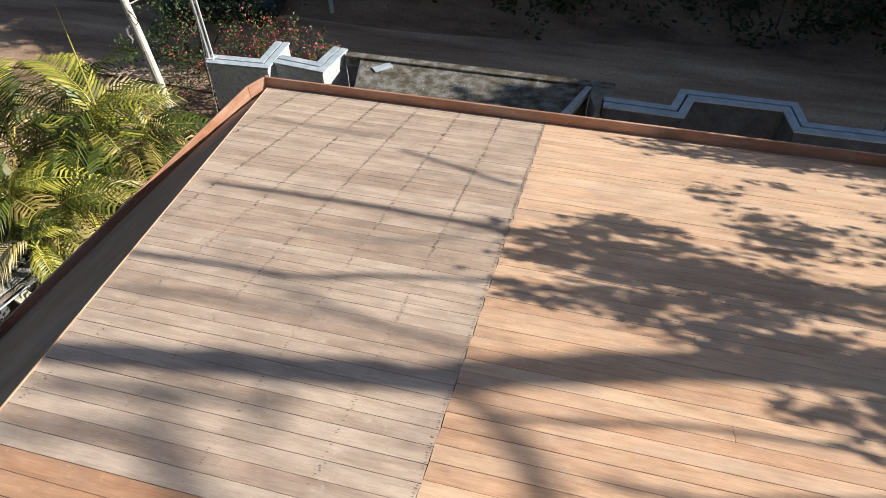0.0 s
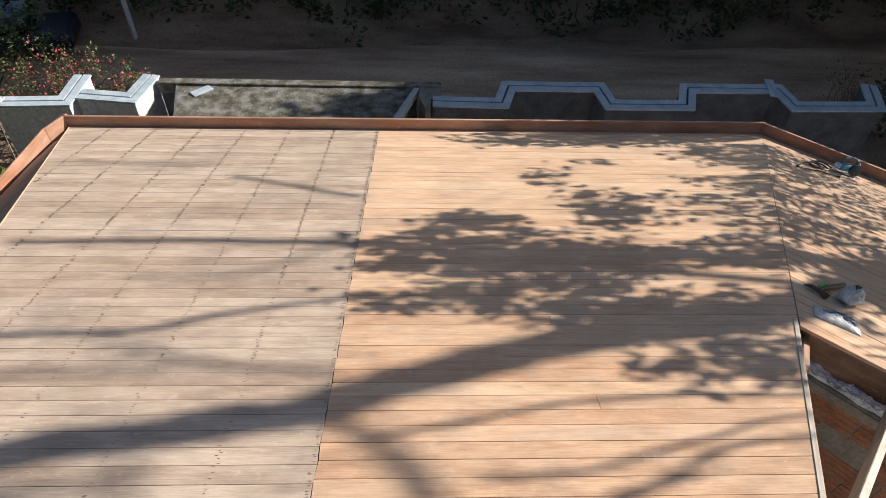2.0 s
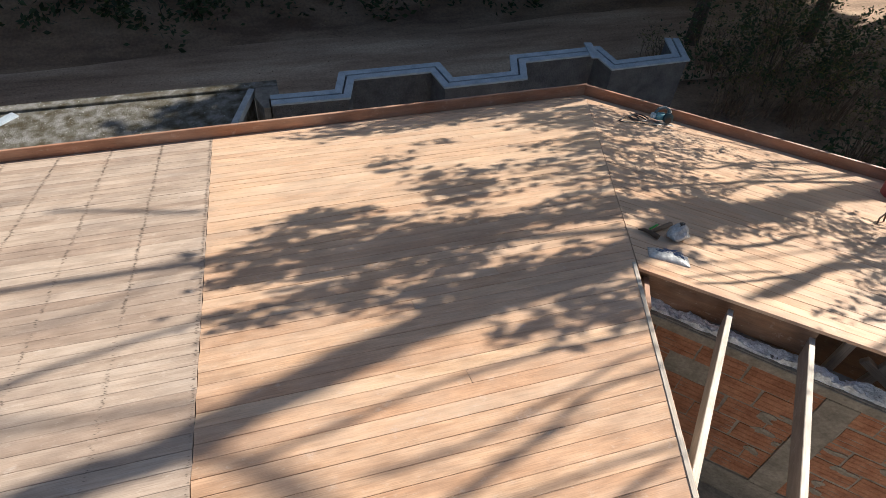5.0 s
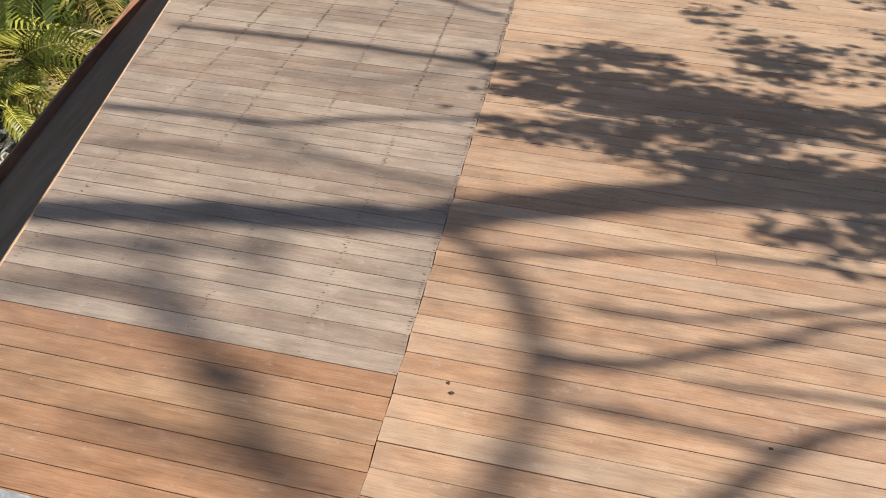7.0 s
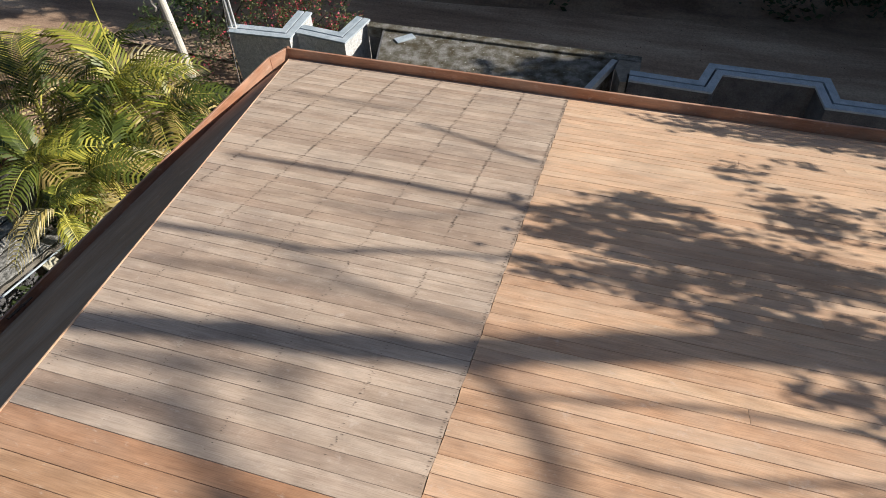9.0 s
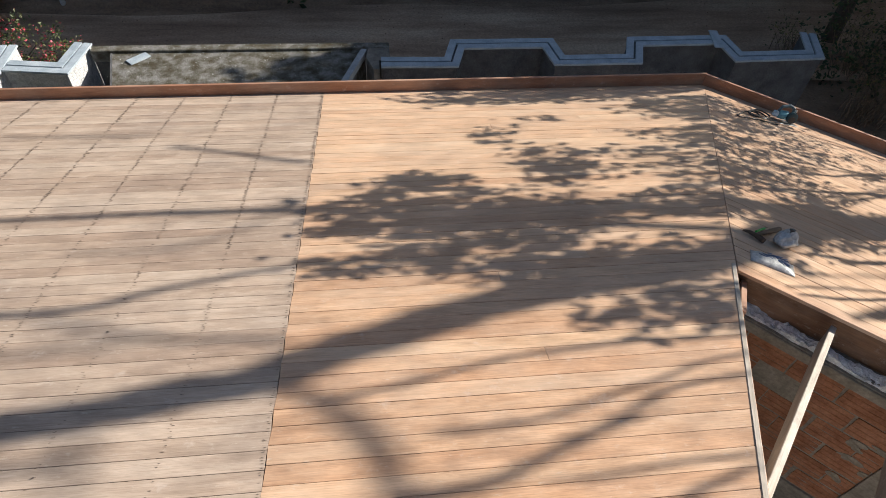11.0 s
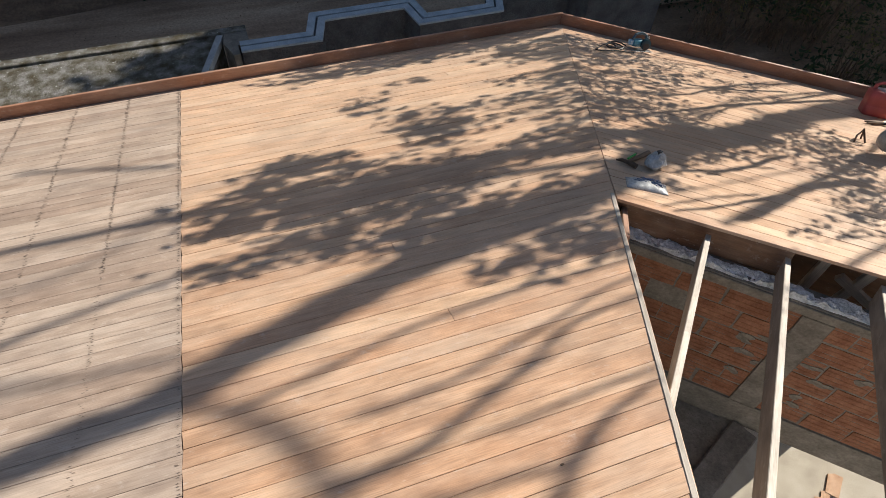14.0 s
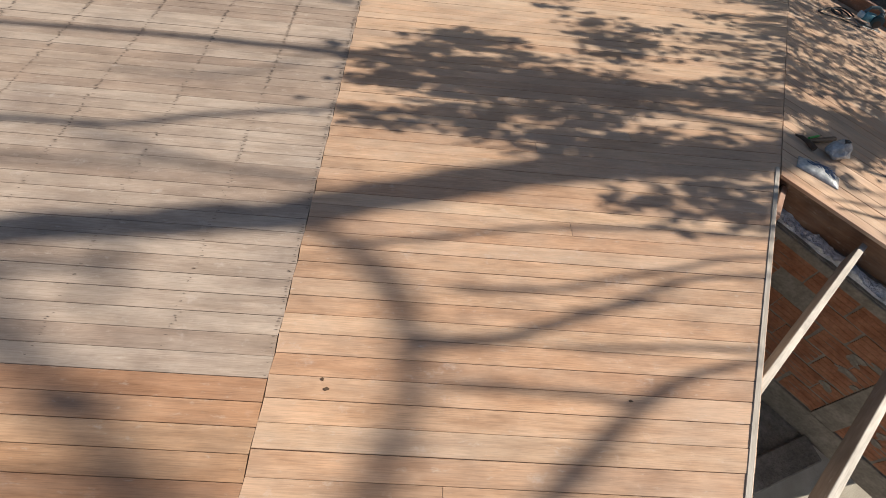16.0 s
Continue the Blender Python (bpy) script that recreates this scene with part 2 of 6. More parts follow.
DRY_TWIG = leafy("dry_brown_leaves", (0.06, 0.033, 0.018), (0.17, 0.10, 0.052), (0.36, 0.24, 0.125), 0.8, 0.15)
PALM_STEM = plain("palm_stem", (0.42, 0.40, 0.09), 0.45, 0.0, 0.25, 12.0)
TEAL = plain("teal_plastic", (0.10, 0.30, 0.38), 0.4, 0.0, 0.2)
SLATE = plain("slate_blue_plastic", (0.07, 0.12, 0.15), 0.45, 0.0, 0.2)
DARK_TEAL = plain("dark_teal_metal", (0.012, 0.05, 0.07), 0.4, 0.3, 0.25)
PALE_BLUE = plain("pale_blue_plastic", (0.45, 0.62, 0.72), 0.4, 0.0, 0.2)
BLACK = plain("black_rubber", (0.02, 0.02, 0.022), 0.5)
STEEL = plain("dull_steel", (0.45, 0.46, 0.47), 0.35, 0.9, 0.15)
GALVANISED = plain("galvanised_steel", (0.62, 0.64, 0.66), 0.5, 0.35, 0.15)
ALUMINIUM = plain("scratched_aluminium", (0.55, 0.58, 0.62), 0.35, 0.85, 0.2, 60.0)
WHITE_PLASTIC = plain("white_plastic", (0.72, 0.74, 0.76), 0.4, 0.0, 0.08)
BAG = mottled("dusty_white_bag", (0.34, 0.35, 0.35), (0.5, 0.5, 0.5), (0.64, 0.64, 0.63), 14.0, 0.6, 0.6, 0.01, 60.0)
CLEAR_BAG = mottled("milky_packet", (0.34, 0.35, 0.36), (0.5, 0.51, 0.51), (0.66, 0.66, 0.65), 22.0, 0.25, 0.5, 0.006, 70.0)
RED_PLASTIC = plain("faded_red_plastic", (0.46, 0.09, 0.085), 0.45, 0.0, 0.16, 9.0)
GREY_LID = plain("greyed_plastic", (0.40, 0.33, 0.34), 0.5, 0.0, 0.15, 9.0)
YELLOW = plain("yellow_grip", (0.6, 0.42, 0.04), 0.45)
GREEN = plain("green_plastic", (0.04, 0.45, 0.08), 0.4)
TOOL_WOOD = plain("worn_tool_handle", (0.13, 0.085, 0.055), 0.6, 0.0, 0.3, 20.0)
RUST = plain("rusty_iron", (0.12, 0.075, 0.05), 0.75, 0.3, 0.35, 30.0)
WRAP = mottled("stretched_grey_wrap", (0.33, 0.31, 0.27), (0.5, 0.48, 0.43), (0.66, 0.64, 0.6), 9.0, 0.5, 0.5, 0.01, 30.0)
WRAP_CREAM = mottled("cream_wrap", (0.38, 0.33, 0.23), (0.58, 0.52, 0.38), (0.74, 0.69, 0.56), 9.0, 0.5, 0.4, 0.01, 30.0)
TANK_BLUE = plain("blue_tank", (0.035, 0.32, 0.62), 0.4, 0.0, 0.1, 6.0)
TANK_LID = mottled("dirty_tank_lid", (0.4, 0.38, 0.33), (0.55, 0.53, 0.48), (0.66, 0.64, 0.6), 5.0, 0.7, 0.2, 0.005, 30.0)
POLE_WHITE = mottled("flaking_white_paint", (0.45, 0.43, 0.38), (0.62, 0.6, 0.55), (0.74, 0.73, 0.7), 4.0, 0.7, 0.3, 0.005, 30.0)
PINK = leafy("pink_flowers", (0.4, 0.03, 0.06), (0.6, 0.06, 0.1), (0.65, 0.15, 0.2))

# ---- building helpers ----


def mesh_of(bm, name):
    me = bpy.data.meshes.new(name)
    bm.normal_update()
    bm.to_mesh(me)
    bm.free()
    return me


def smooth(me):
    me.polygons.foreach_set("use_smooth", [True] * len(me.polygons))
    return me


def part(name, data, material, parent=None, label="", m=None):
    """Links a bmesh or mesh as one object, under parent if given."""
    me = mesh_of(data, name) if isinstance(data, bmesh.types.BMesh) else data
    if material and not me.materials:
        me.materials.append(material)
    ob = new(name, me)
    if parent:
        ob.parent = parent
    if m is not None:
        ob.matrix_basis = m
    return tagged(ob, label)


def setting(name, data, material, label="", category="", m=None):
    return tagged(part(name, data, material, None, label, m), category=category, kind="structure")


def thing(name, label, category, m, group=""):
    ob = new(name)
    ob.empty_display_size = 0.1
    ob.matrix_basis = m
    return tagged(ob, label, category, group)


def box(lo, hi, bevel=0.0, bm=None, m=None):
    b = bmesh.new()
    bmesh.ops.create_cube(b, size=1.0)
    bmesh.ops.scale(b, vec=[h - l for l, h in zip(lo, hi)], verts=b.verts)
    bmesh.ops.translate(b, vec=[(h + l) / 2 for l, h in zip(lo, hi)], verts=b.verts)
    if bevel:
        bmesh.ops.bevel(b, geom=b.edges, offset=bevel, segments=1, affect="EDGES", profile=0.5)
    if m is not None:
        b.transform(m)
    return join(bm, b)


def join(bm, other):
    if bm is None:
        return other
    me = bpy.data.meshes.new("tmp")
    other.to_mesh(me)
    other.free()
    bm.from_mesh(me)
    bpy.data.meshes.remove(me)
    return bm


def prism(outline, z0, z1, bm=None):
    """An upright prism over a plan outline (counter-clockwise)."""
    b = bm or bmesh.new()
    low = [b.verts.new((x, y, z0)) for x, y in outline]
    top = [b.verts.new((x, y, z1)) for x, y in outline]
    n = len(outline)
    b.faces.new(top)
    b.faces.new(low[::-1])
    for i in range(n):
        b.faces.new((low[i], low[(i + 1) % n], top[(i + 1) % n], top[i]))
    return b


def tube(points, radii, sides=8, bm=None, ends=True):
    """A round bar along points."""
    b = bm or bmesh.new()
    pts = [Vector(p) for p in points]
    rings, ref = [], None
    for i, p in enumerate(pts):
        d = (pts[min(i + 1, len(pts) - 1)] - pts[max(i - 1, 0)]).normalized()
        if ref is None:
            ref = d.orthogonal().normalized()
        side = (ref - d * ref.dot(d)).normalized()
        ref = side
        up = d.cross(side)
        r = radii[i] if isinstance(radii, (list, tuple)) else radii
        rings.append([b.verts.new(p + (side * math.cos(a) + up * math.sin(a)) * r)
                      for a in [2 * math.pi * k / sides for k in range(sides)]])
    for a, c in zip(rings, rings[1:]):
        for k in range(sides):
            b.faces.new((a[k], a[(k + 1) % sides], c[(k + 1) % sides], c[k]))
    if ends:
        b.faces.new(rings[0][::-1])
        b.faces.new(rings[-1])
    return b


def lathe(profile, sides=24, bm=None):
    """A turned body from (radius, height) pairs."""
    b = bm or bmesh.new()
    rings = [[b.verts.new((r * math.cos(2 * math.pi * k / sides), r * math.sin(2 * math.pi * k / sides), z))
              for k in range(sides)] for r, z in profile]
    for a, c in zip(rings, rings[1:]):
        for k in range(sides):
            b.faces.new((a[k], a[(k + 1) % sides], c[(k + 1) % sides], c[k]))
    b.faces.new(rings[0][::-1])
    b.faces.new(rings[-1])
    return b


def rough_up(bm, amount, scale, seed=0.0, axis=None):
    for v in bm.verts:
        n = noise.noise_vector(v.co * scale + Vector((seed, seed * 1.7, 0))) * amount
        if axis is not None:
            n = Vector(axis) * n.x
        v.co += n


def leaves_mesh(name, centres, size, rng, up=0.3, aspect=0.5):
    """One mesh of small folded leaves about the given centres."""
    c = np.asarray(centres, float)
    n = len(c)
    d = rng.normal(size=(n, 3))
    d[:, 2] *= 0.6
    d /= np.linalg.norm(d, axis=1)[:, None]
    s = np.cross(d, rng.normal(size=(n, 3)) + np.array([0, 0, up * 3]))
    s /= np.linalg.norm(s, axis=1)[:, None] + 1e-9
    nrm = np.cross(d, s)
    L = size * rng.uniform(0.6, 1.3, n)[:, None]
    verts = np.stack([c - d * L * 0.5, c + s * L * aspect * 0.5 + nrm * L * 0.08, c + d * L * 0.5,
                      c - s * L * aspect * 0.5 + nrm * L * 0.08], 1).reshape(-1, 3)
    i = np.arange(n)[:, None] * 4
    faces = np.concatenate([i + [0, 1, 2], i + [0, 2, 3]], 1).reshape(-1, 3)
    me = bpy.data.meshes.new(name)
    me.from_pydata(verts.tolist(), [], faces.tolist())
    return me


def clumps(rng, blobs, per, spread):
    """Leaf centres: for every blob (x, y, z, r) a number of loose sprays."""
    out = []
    for x, y, z, r in blobs:
        k = max(3, int(per * r * r))
        d = rng.normal(size=(k, 3))
        d /= np.linalg.norm(d, axis=1)[:, None]
        heads = np.array([x, y, z]) + d * (r * rng.uniform(0.35, 1.0, k) ** 0.6)[:, None] * np.array([1, 1, 0.8])
        for h in heads:
            out.append(h + rng.normal(scale=spread, size=(rng.integers(9, 20), 3)))
    return np.concatenate(out)

# ---- the roof: three boarded facets round a corner ----
THICK, PITCH = 0.02, 0.1005


def facet(origin, along, inward, slope):
    """The frame of a facet: x along its eave, y up the slope, z out of it."""
    ex = Vector((along[0], along[1], 0)).normalized()
    m = Vector((inward[0], inward[1], 0)).normalized()
    ey = m * math.cos(slope) + Vector((0, 0, math.sin(slope)))
    ez = ex.cross(ey)
    return Matrix(((ex.x, ey.x, ez.x, origin[0]), (ex.y, ey.y, ez.y, origin[1]), (ex.z, ey.z, ez.z, origin[2]), (0, 0, 0, 1)))


MAIN_SLOPE = radians(18.67)
MAIN = facet((0, 0, 0), (-1, 0), (0, -1), MAIN_SLOPE)      # its x runs to the left
LEFT = facet((-3.352, 0, 0.06), (-0.1034, -0.9946), (0.9946, -0.1034), radians(38.66))
RIGHT = facet((4.208, 0.0, 0), (-0.763, 0.646), (-0.646, -0.763), radians(17.75))
C_MAIN = math.cos(MAIN_SLOPE)


def hip_left(v):
    return -3.25 + 0.29 * C_MAIN * v


def hip_right(v):
    y = C_MAIN * v
    return 4.208 - 0.4562 * y - 0.023 * max(0.0, y - 3.5)


def side_hip(u):
    """Plan distance from the side eave to the hip, u along the eave."""
    return 0.1057 + 0.4062 * u


def side_z(u, w):
    """Height of the slightly winding side slope over its eave, w inward in plan."""
    dip = -0.13 * math.exp(-u / 0.7)
    rise = 0.338 * (0.9946 * u + 0.1034 * side_hip(u)) - 0.06 - dip
    return dip + w * rise / side_hip(u)


SIDE = Matrix(((-0.1034, 0.9946, 0, -3.352), (-0.9946, -0.1034, 0, 0), (0, 0, 1, 0.06), (0, 0, 0, 1)))


def side_strip(stations, low, high, lift0, lift1):
    """A winding slab over the side slope between two plan lines of the eave's frame."""
    b = bmesh.new()
    rings = [[b.verts.new((u, w, side_z(u, w) + z)) for w, z in ((low(u), lift0), (low(u), lift1), (high(u), lift1), (high(u), lift0))] for u in stations]
    for r0, r1 in zip(rings, rings[1:]):
        for k in range(4):
            b.faces.new((r0[k], r0[(k + 1) % 4], r1[(k + 1) % 4], r1[k]))
    b.faces.new(rings[0])
    b.faces.new(rings[-1][::-1])
    bmesh.ops.recalc_face_normals(b, faces=b.faces)
    return b


def board_mesh(u0, u1, w0, w1, half):
    """A board whose ends may be cut askew: u0..u1 along its lower edge, w0..w1 along its upper edge; centred on its own middle."""
    c, g = 0.0013, 0.0012
    b = bmesh.new()
    rows = []
    for y, z, f in ((-half + g, -THICK, 0.0), (-half + g, -c, 0.0), (-half + g + c, 0.0, 0.02), (half - g - c, 0.0, 0.98), (half - g, -c, 1.0), (half - g, -THICK, 1.0)):
        rows.append((b.verts.new((u0 + (w0 - u0) * f, y, z)), b.verts.new((u1 + (w1 - u1) * f, y, z))))
    for a, d in zip(rows, rows[1:] + rows[:1]):
        b.faces.new((a[0], a[1], d[1], d[0]))
    b.faces.new([r[0] for r in rows][::-1])
    b.faces.new([r[1] for r in rows])
    bmesh.ops.recalc_face_normals(b, faces=b.faces)
    return b


def lay_boards(frame_m, parent, rows, first, lo, hi, material, rng, name="board", split=0.0):
    """Boards row by row up the slope, each an object of its own."""
    for k in rows:
        v0, v1 = first + k * PITCH, first + (k + 1) * PITCH
        a0, a1, b0, b1 = lo(v0), lo(v1), hi(v0), hi(v1)
        if min(b0, b1) - max(a0, a1) < 0.05:
            continue
        mid = (max(a0, a1) + min(b0, b1)) / 2
        m = frame_m @ pose(mid, (v0 + v1) / 2, rng.uniform(-0.0012, 0.0012), rng.uniform(-0.5, 0.5), 0, rng.uniform(-0.03, 0.03))
        wood_kind = material(k) if callable(material) else material
        if rng.random() < split:
            # two lengths butted over a rafter
            cut = max(a0, a1) + (min(b0, b1) - max(a0, a1)) * rng.uniform(0.25, 0.75) - mid
            part(name, board_mesh(a0 - mid, cut - 0.001, a1 - mid, cut - 0.001, PITCH / 2), wood_kind, parent, m=m)
            part(name, board_mesh(cut + 0.001, b0 - mid, cut + 0.001, b1 - mid, PITCH / 2), wood_kind, parent, m=m)
        else:
            part(name, board_mesh(a0 - mid, b0 - mid, a1 - mid, b1 - mid, PITCH / 2), wood_kind, parent, m=m)


def under_sheet(outline, frame_m, deep=0.055):
    b = prism(outline, -THICK - deep, -THICK - 0.004)
    b.transform(frame_m)
    return b


V_TOP, V_FAR = 6.06, 6.7
roof_main = setting("roof_main", under_sheet([(-4.2, 0.0), (3.25, 0.0), (-hip_left(V_FAR) - 0.02, V_FAR), (1.28, V_FAR), (0.72, V_TOP), (-hip_right(V_TOP), V_TOP)], MAIN), BROWN_BEAM,
                    "sloping timber roof deck of long sawn boards, half weathered", "roof")
roof_left = setting("roof_side", side_strip([0.25, 0.6, 1.2, 2.0, 3.0, 4.2, 5.5, 5.6, 5.61, 7.2], lambda u: 0.0, lambda u: side_hip(u) if u < 5.605 else 1.2, -0.08, -0.032), BROWN_BEAM,
                    "steep shaded roof slope of weathered grey boards", "roof", SIDE)
roof_right = setting("roof_corner", under_sheet([(-3.62, 0.0), (0.0, 0.0), (-0.268 * 3.86, 3.86), (-3.28, 3.86)], RIGHT, 0.012), BROWN_BEAM,
                     "newly boarded roof slope strewn with tools", "roof")

# edge strips on the two hips
for lab, a, b, wide in (("pale strip along the hip", (hip_left(0.02), 0.02), (hip_left(6.04), 6.04), 0.010),
                        ("pale batten at the open edge", (hip_right(3.66), 3.66), (hip_right(V_TOP), V_TOP), 0.024)):
    pa, pb = MAIN @ Vector((-a[0], a[1], 0)), MAIN @ Vector((-b[0], b[1], 0))
    n = (pb - pa).length
    side = 1 if a[0] > 0 else -1
    d = (pb - pa).normalized()
    nz = MAIN.to_3x3() @ Vector((0, 0, 1))
    sx = d.cross(nz).normalized()
    fr = Matrix(((d.x, sx.x, nz.x, pa.x), (d.y, sx.y, nz.y, pa.y), (d.z, sx.z, nz.z, pa.z), (0, 0, 0, 1)))
    off = 0.0 if side < 0 else 0.004
    part("hip_strip", box((0, off + (0.0 if side > 0 else -wide), -0.045), (n, off + (wide if side > 0 else 0.0), 0.004), 0.002), NEW_WOOD if side < 0 else PALE_WOOD, roof_main, lab, fr)

def ribbon(points, half, z0, z1, bm=None, shift=0.0):
    """A wall of even thickness along a plan line, mitred at its corners."""
    pts = [Vector(p) for p in points]
    left, right = [], []
    for i, p in enumerate(pts):
        d0 = (p - pts[i - 1]).normalized() if i else None
        d1 = (pts[i + 1] - p).normalized() if i + 1 < len(pts) else None
        d0, d1 = d0 or d1, d1 or d0
        n0, n1 = Vector((-d0.y, d0.x)), Vector((-d1.y, d1.x))
        n = (n0 + n1).normalized()
        k = 1.0 / max(0.35, n.dot(n0))
        left.append(p + n * (shift + half) * k)
        right.append(p + n * (shift - half) * k)
    b = bm or bmesh.new()
    ring = [[b.verts.new((q.x, q.y, z)) for q, z in ((l, z0), (l, z1), (r, z1), (r, z0))] for l, r in zip(left, right)]
    for a, c in zip(ring, ring[1:]):
        for k in range(4):
            b.faces.new((a[k], a[(k + 1) % 4], c[(k + 1) % 4], c[k]))
    b.faces.new(ring[0])
    b.faces.new(ring[-1][::-1])
    bmesh.ops.recalc_face_normals(b, faces=b.faces)
    return b


# ---- fascia boards standing round the eave ----


def fascia(a, b, label, low=-0.17, high=0.135, thick=0.028):
    a, b = Vector(a), Vector(b)
    d = (b - a).normalized()
    out = Vector((-d.y, d.x))
    fr = Matrix(((d.x, out.x, 0, a.x), (d.y, out.y, 0, a.y), (0, 0, 1, 0), (0, 0, 0, 1)))
    return setting("fascia", box((0, 0.004, low), ((b - a).length, 0.004 + thick, high), 0.003), FASCIA_WOOD, label, "fascia board", fr)


fascia((4.212, 0.05), (-3.285, 0.0), "red-brown fascia board standing along the far eave")
fascia((-3.262, 0.03), (-3.378, -0.245), "short red-brown fascia board at the corner", -0.17, 0.135)
fascia((-3.378, -0.25), (-3.378 - 0.1034 * 7.05, -0.25 - 0.9946 * 7.05), "red-brown fascia board along the side eave", -0.2, 0.14, 0.022)
fascia((4.208 + 0.763 * 3.75, 0.03 - 0.646 * 3.75), (4.208, 0.03), "red-brown fascia board round the corner eave")
fascia((8.4, -5.3), (7.09, -2.44), "red-brown fascia board along an unboarded bay")

# ---- the house below and the tower behind ----
plinth = setting("wall_lower", prism([(-3.0, -0.5), (-3.3, -5.6), (-1.2, -7.6), (7.6, -7.6), (7.0, -5.0), (6.1, -2.4), (4.0, -0.5)], -6.7, -3.13), HOUSE_WALL,
                 "plain rendered lower storey", "wall")
setting("floor", prism([(-3.0, -0.5), (-3.3, -5.6), (-1.2, -7.6), (7.6, -7.6), (7.0, -5.0), (6.1, -2.4), (4.0, -0.5)], -3.126, -3.0), SCREED,
        "sandy screed floor of the unfinished room below", "floor")
# the low east wall is out of view, added to shade the floor
for name, a, b in (("wall_north", (-3.0, -0.62), (4.0, -0.62)), ("wall_west", (-3.3, -5.6), (-3.02, -0.7)), ("wall_east", (6.12, -2.6), (6.45, -4.28))):
    setting(name, ribbon([a, b], 0.09, -2.996, -1.5 if name == "wall_east" else -0.19), MORTAR if name == "wall_east" else HOUSE_WALL, "plain rendered house wall under the eaves", "wall")
setting("attic_slab", prism([(1.0, -3.3), (1.0, -5.7), (2.25, -5.4), (2.97, -4.96), (3.64, -4.64), (2.24, -3.26)], -0.73, -0.582), MORTAR,
        "dark unfinished concrete slab edge", "floor")
tower = bmesh.new()
prism([(-0.63, -5.73), (-1.9, -6.63), (-1.9, -9.0), (1.6, -9.0), (1.6, -5.85)], -2.99, 2.585, tower)
setting("wall_south", tower, HOUSE_WALL, "rendered wall at the top of the roof", "wall")
tail = part("end_board", box((0.0, -0.03, -0.34), (1.2, 0.0, 0.03), 0.006), BROWN_BEAM, roof_left, "dark end board closing the side slope",
            LEFT @ pose(5.60, 2.80, 0, 0, 0, -90))
CAP_LINE = [(-0.63, -5.73), (-1.9, -6.63), (-1.9, -9.0), (1.6, -9.0), (1.6, -5.85)]
CR = np.random.default_rng(31)
ragged = []
for i, a in enumerate(CAP_LINE):
    b = CAP_LINE[(i + 1) % len(CAP_LINE)]
    n = max(2, int(math.hypot(b[0] - a[0], b[1] - a[1]) / 0.012)) if i in (0, 4) else 2
    ragged += [(a[0] + (b[0] - a[0]) * k / n + (CR.normal(0, 0.0016) if k else 0), a[1] + (b[1] - a[1]) * k / n + (CR.normal(0, 0.0022) if k else 0)) for k in range(n)]
cap = setting("wall_cap", prism(ragged, 2.589, 2.63), CEMENT, "chipped blue-grey cement top of a parapet wall", "wall")
for x, y, r in ((-0.655, -5.81, 0.016), (-0.56, -5.773, 0.009), (-0.545, -5.77, 0.007), (-0.517, -5.76, 0.006), (-0.43, -5.78, 0.012), (-0.45, -5.80, 0.008), (-0.35, -5.79, 0.007), (-0.6, -5.845, 0.005), (-0.9, -6.0, 0.012)):
    turn, wob = CR.uniform(0, 6.28), CR.uniform(0, 6.28)
    ring = [(x + r * (1 + 0.12 * math.sin(2 * k * 0.22 + wob)) * math.cos(k * 0.22 + turn), y + r * 0.8 * (1 + 0.12 * math.cos(3 * k * 0.22 + wob)) * math.sin(k * 0.22 + turn), 2.6296) for k in range(int(CR.integers(15, 25)))]
    part("blister", tube(ring, [0.0012 * math.sin(math.pi * (k + 0.5) / len(ring)) + 0.0003 for k in range(len(ring))], 6), CEMENT if r > 0.01 else CRACK, cap, "broken blister in the cement skin")
crack = [(-0.70, -5.93), (-0.66, -5.905), (-0.62, -5.90), (-0.585, -5.87), (-0.53, -5.855), (-0.50, -5.83), (-0.46, -5.825), (-0.44, -5.80), (-0.40, -5.80), (-0.37, -5.775)]
line = []
for a, b in zip(crack, crack[1:]):
    line += [(a[0] + (b[0] - a[0]) * k / 9 + CR.normal(0, 0.0011), a[1] + (b[1] - a[1]) * k / 9 + CR.normal(0, 0.0011), 2.6298) for k in range(9)]
part("crack", tube(line, [CR.uniform(0.0003, 0.0011) for _ in line], 4), CRACK, cap, "fine wandering crack")
for k in range(5):
    s = CR.random()
    x, y = -0.63 - 1.0 * s * 0.7, -5.73 - 0.71 * s * 0.7
    if k % 2:
        x, y = -0.63 + 0.9 * s, -5.735 - 0.05 * s
    f = bmesh.new()
    bmesh.ops.create_icosphere(f, subdivisions=1, radius=0.002 + 0.0015 * CR.random() ** 2)
    rough_up(f, 0.003, 300.0, k * 2.0)
    for v in f.verts:
        v.co.z *= 0.5
    part("flake", f, HOUSE_WALL if k % 3 else PALE_WOOD, cap, m=pose(x + 0.004, y - 0.006, 2.632, 0, 0, k * 30))

chip = prism([(-0.016, -0.01), (0.012, -0.014), (0.02, 0.004), (0.004, 0.016), (-0.014, 0.01)], 0.0, 0.012)
rough_up(chip, 0.003, 90.0, 5.0)
part("flake", chip, PALE_WOOD, cap, "cream chip at the edge", pose(-0.205, -5.757, 2.630, 6, 0, 20))

# ---- ground, road and the slope beyond ----
GROUND = -6.6


def ground_z(x, y):
    rise = max(0.0, y - 14.6 - 0.03 * x - 0.5 * math.sin(x * 0.3))
    return GROUND + min(rise * 0.55, 4.0) + 0.05 * noise.noise((x * 0.5, y * 0.5, 0.0)) - 0.02


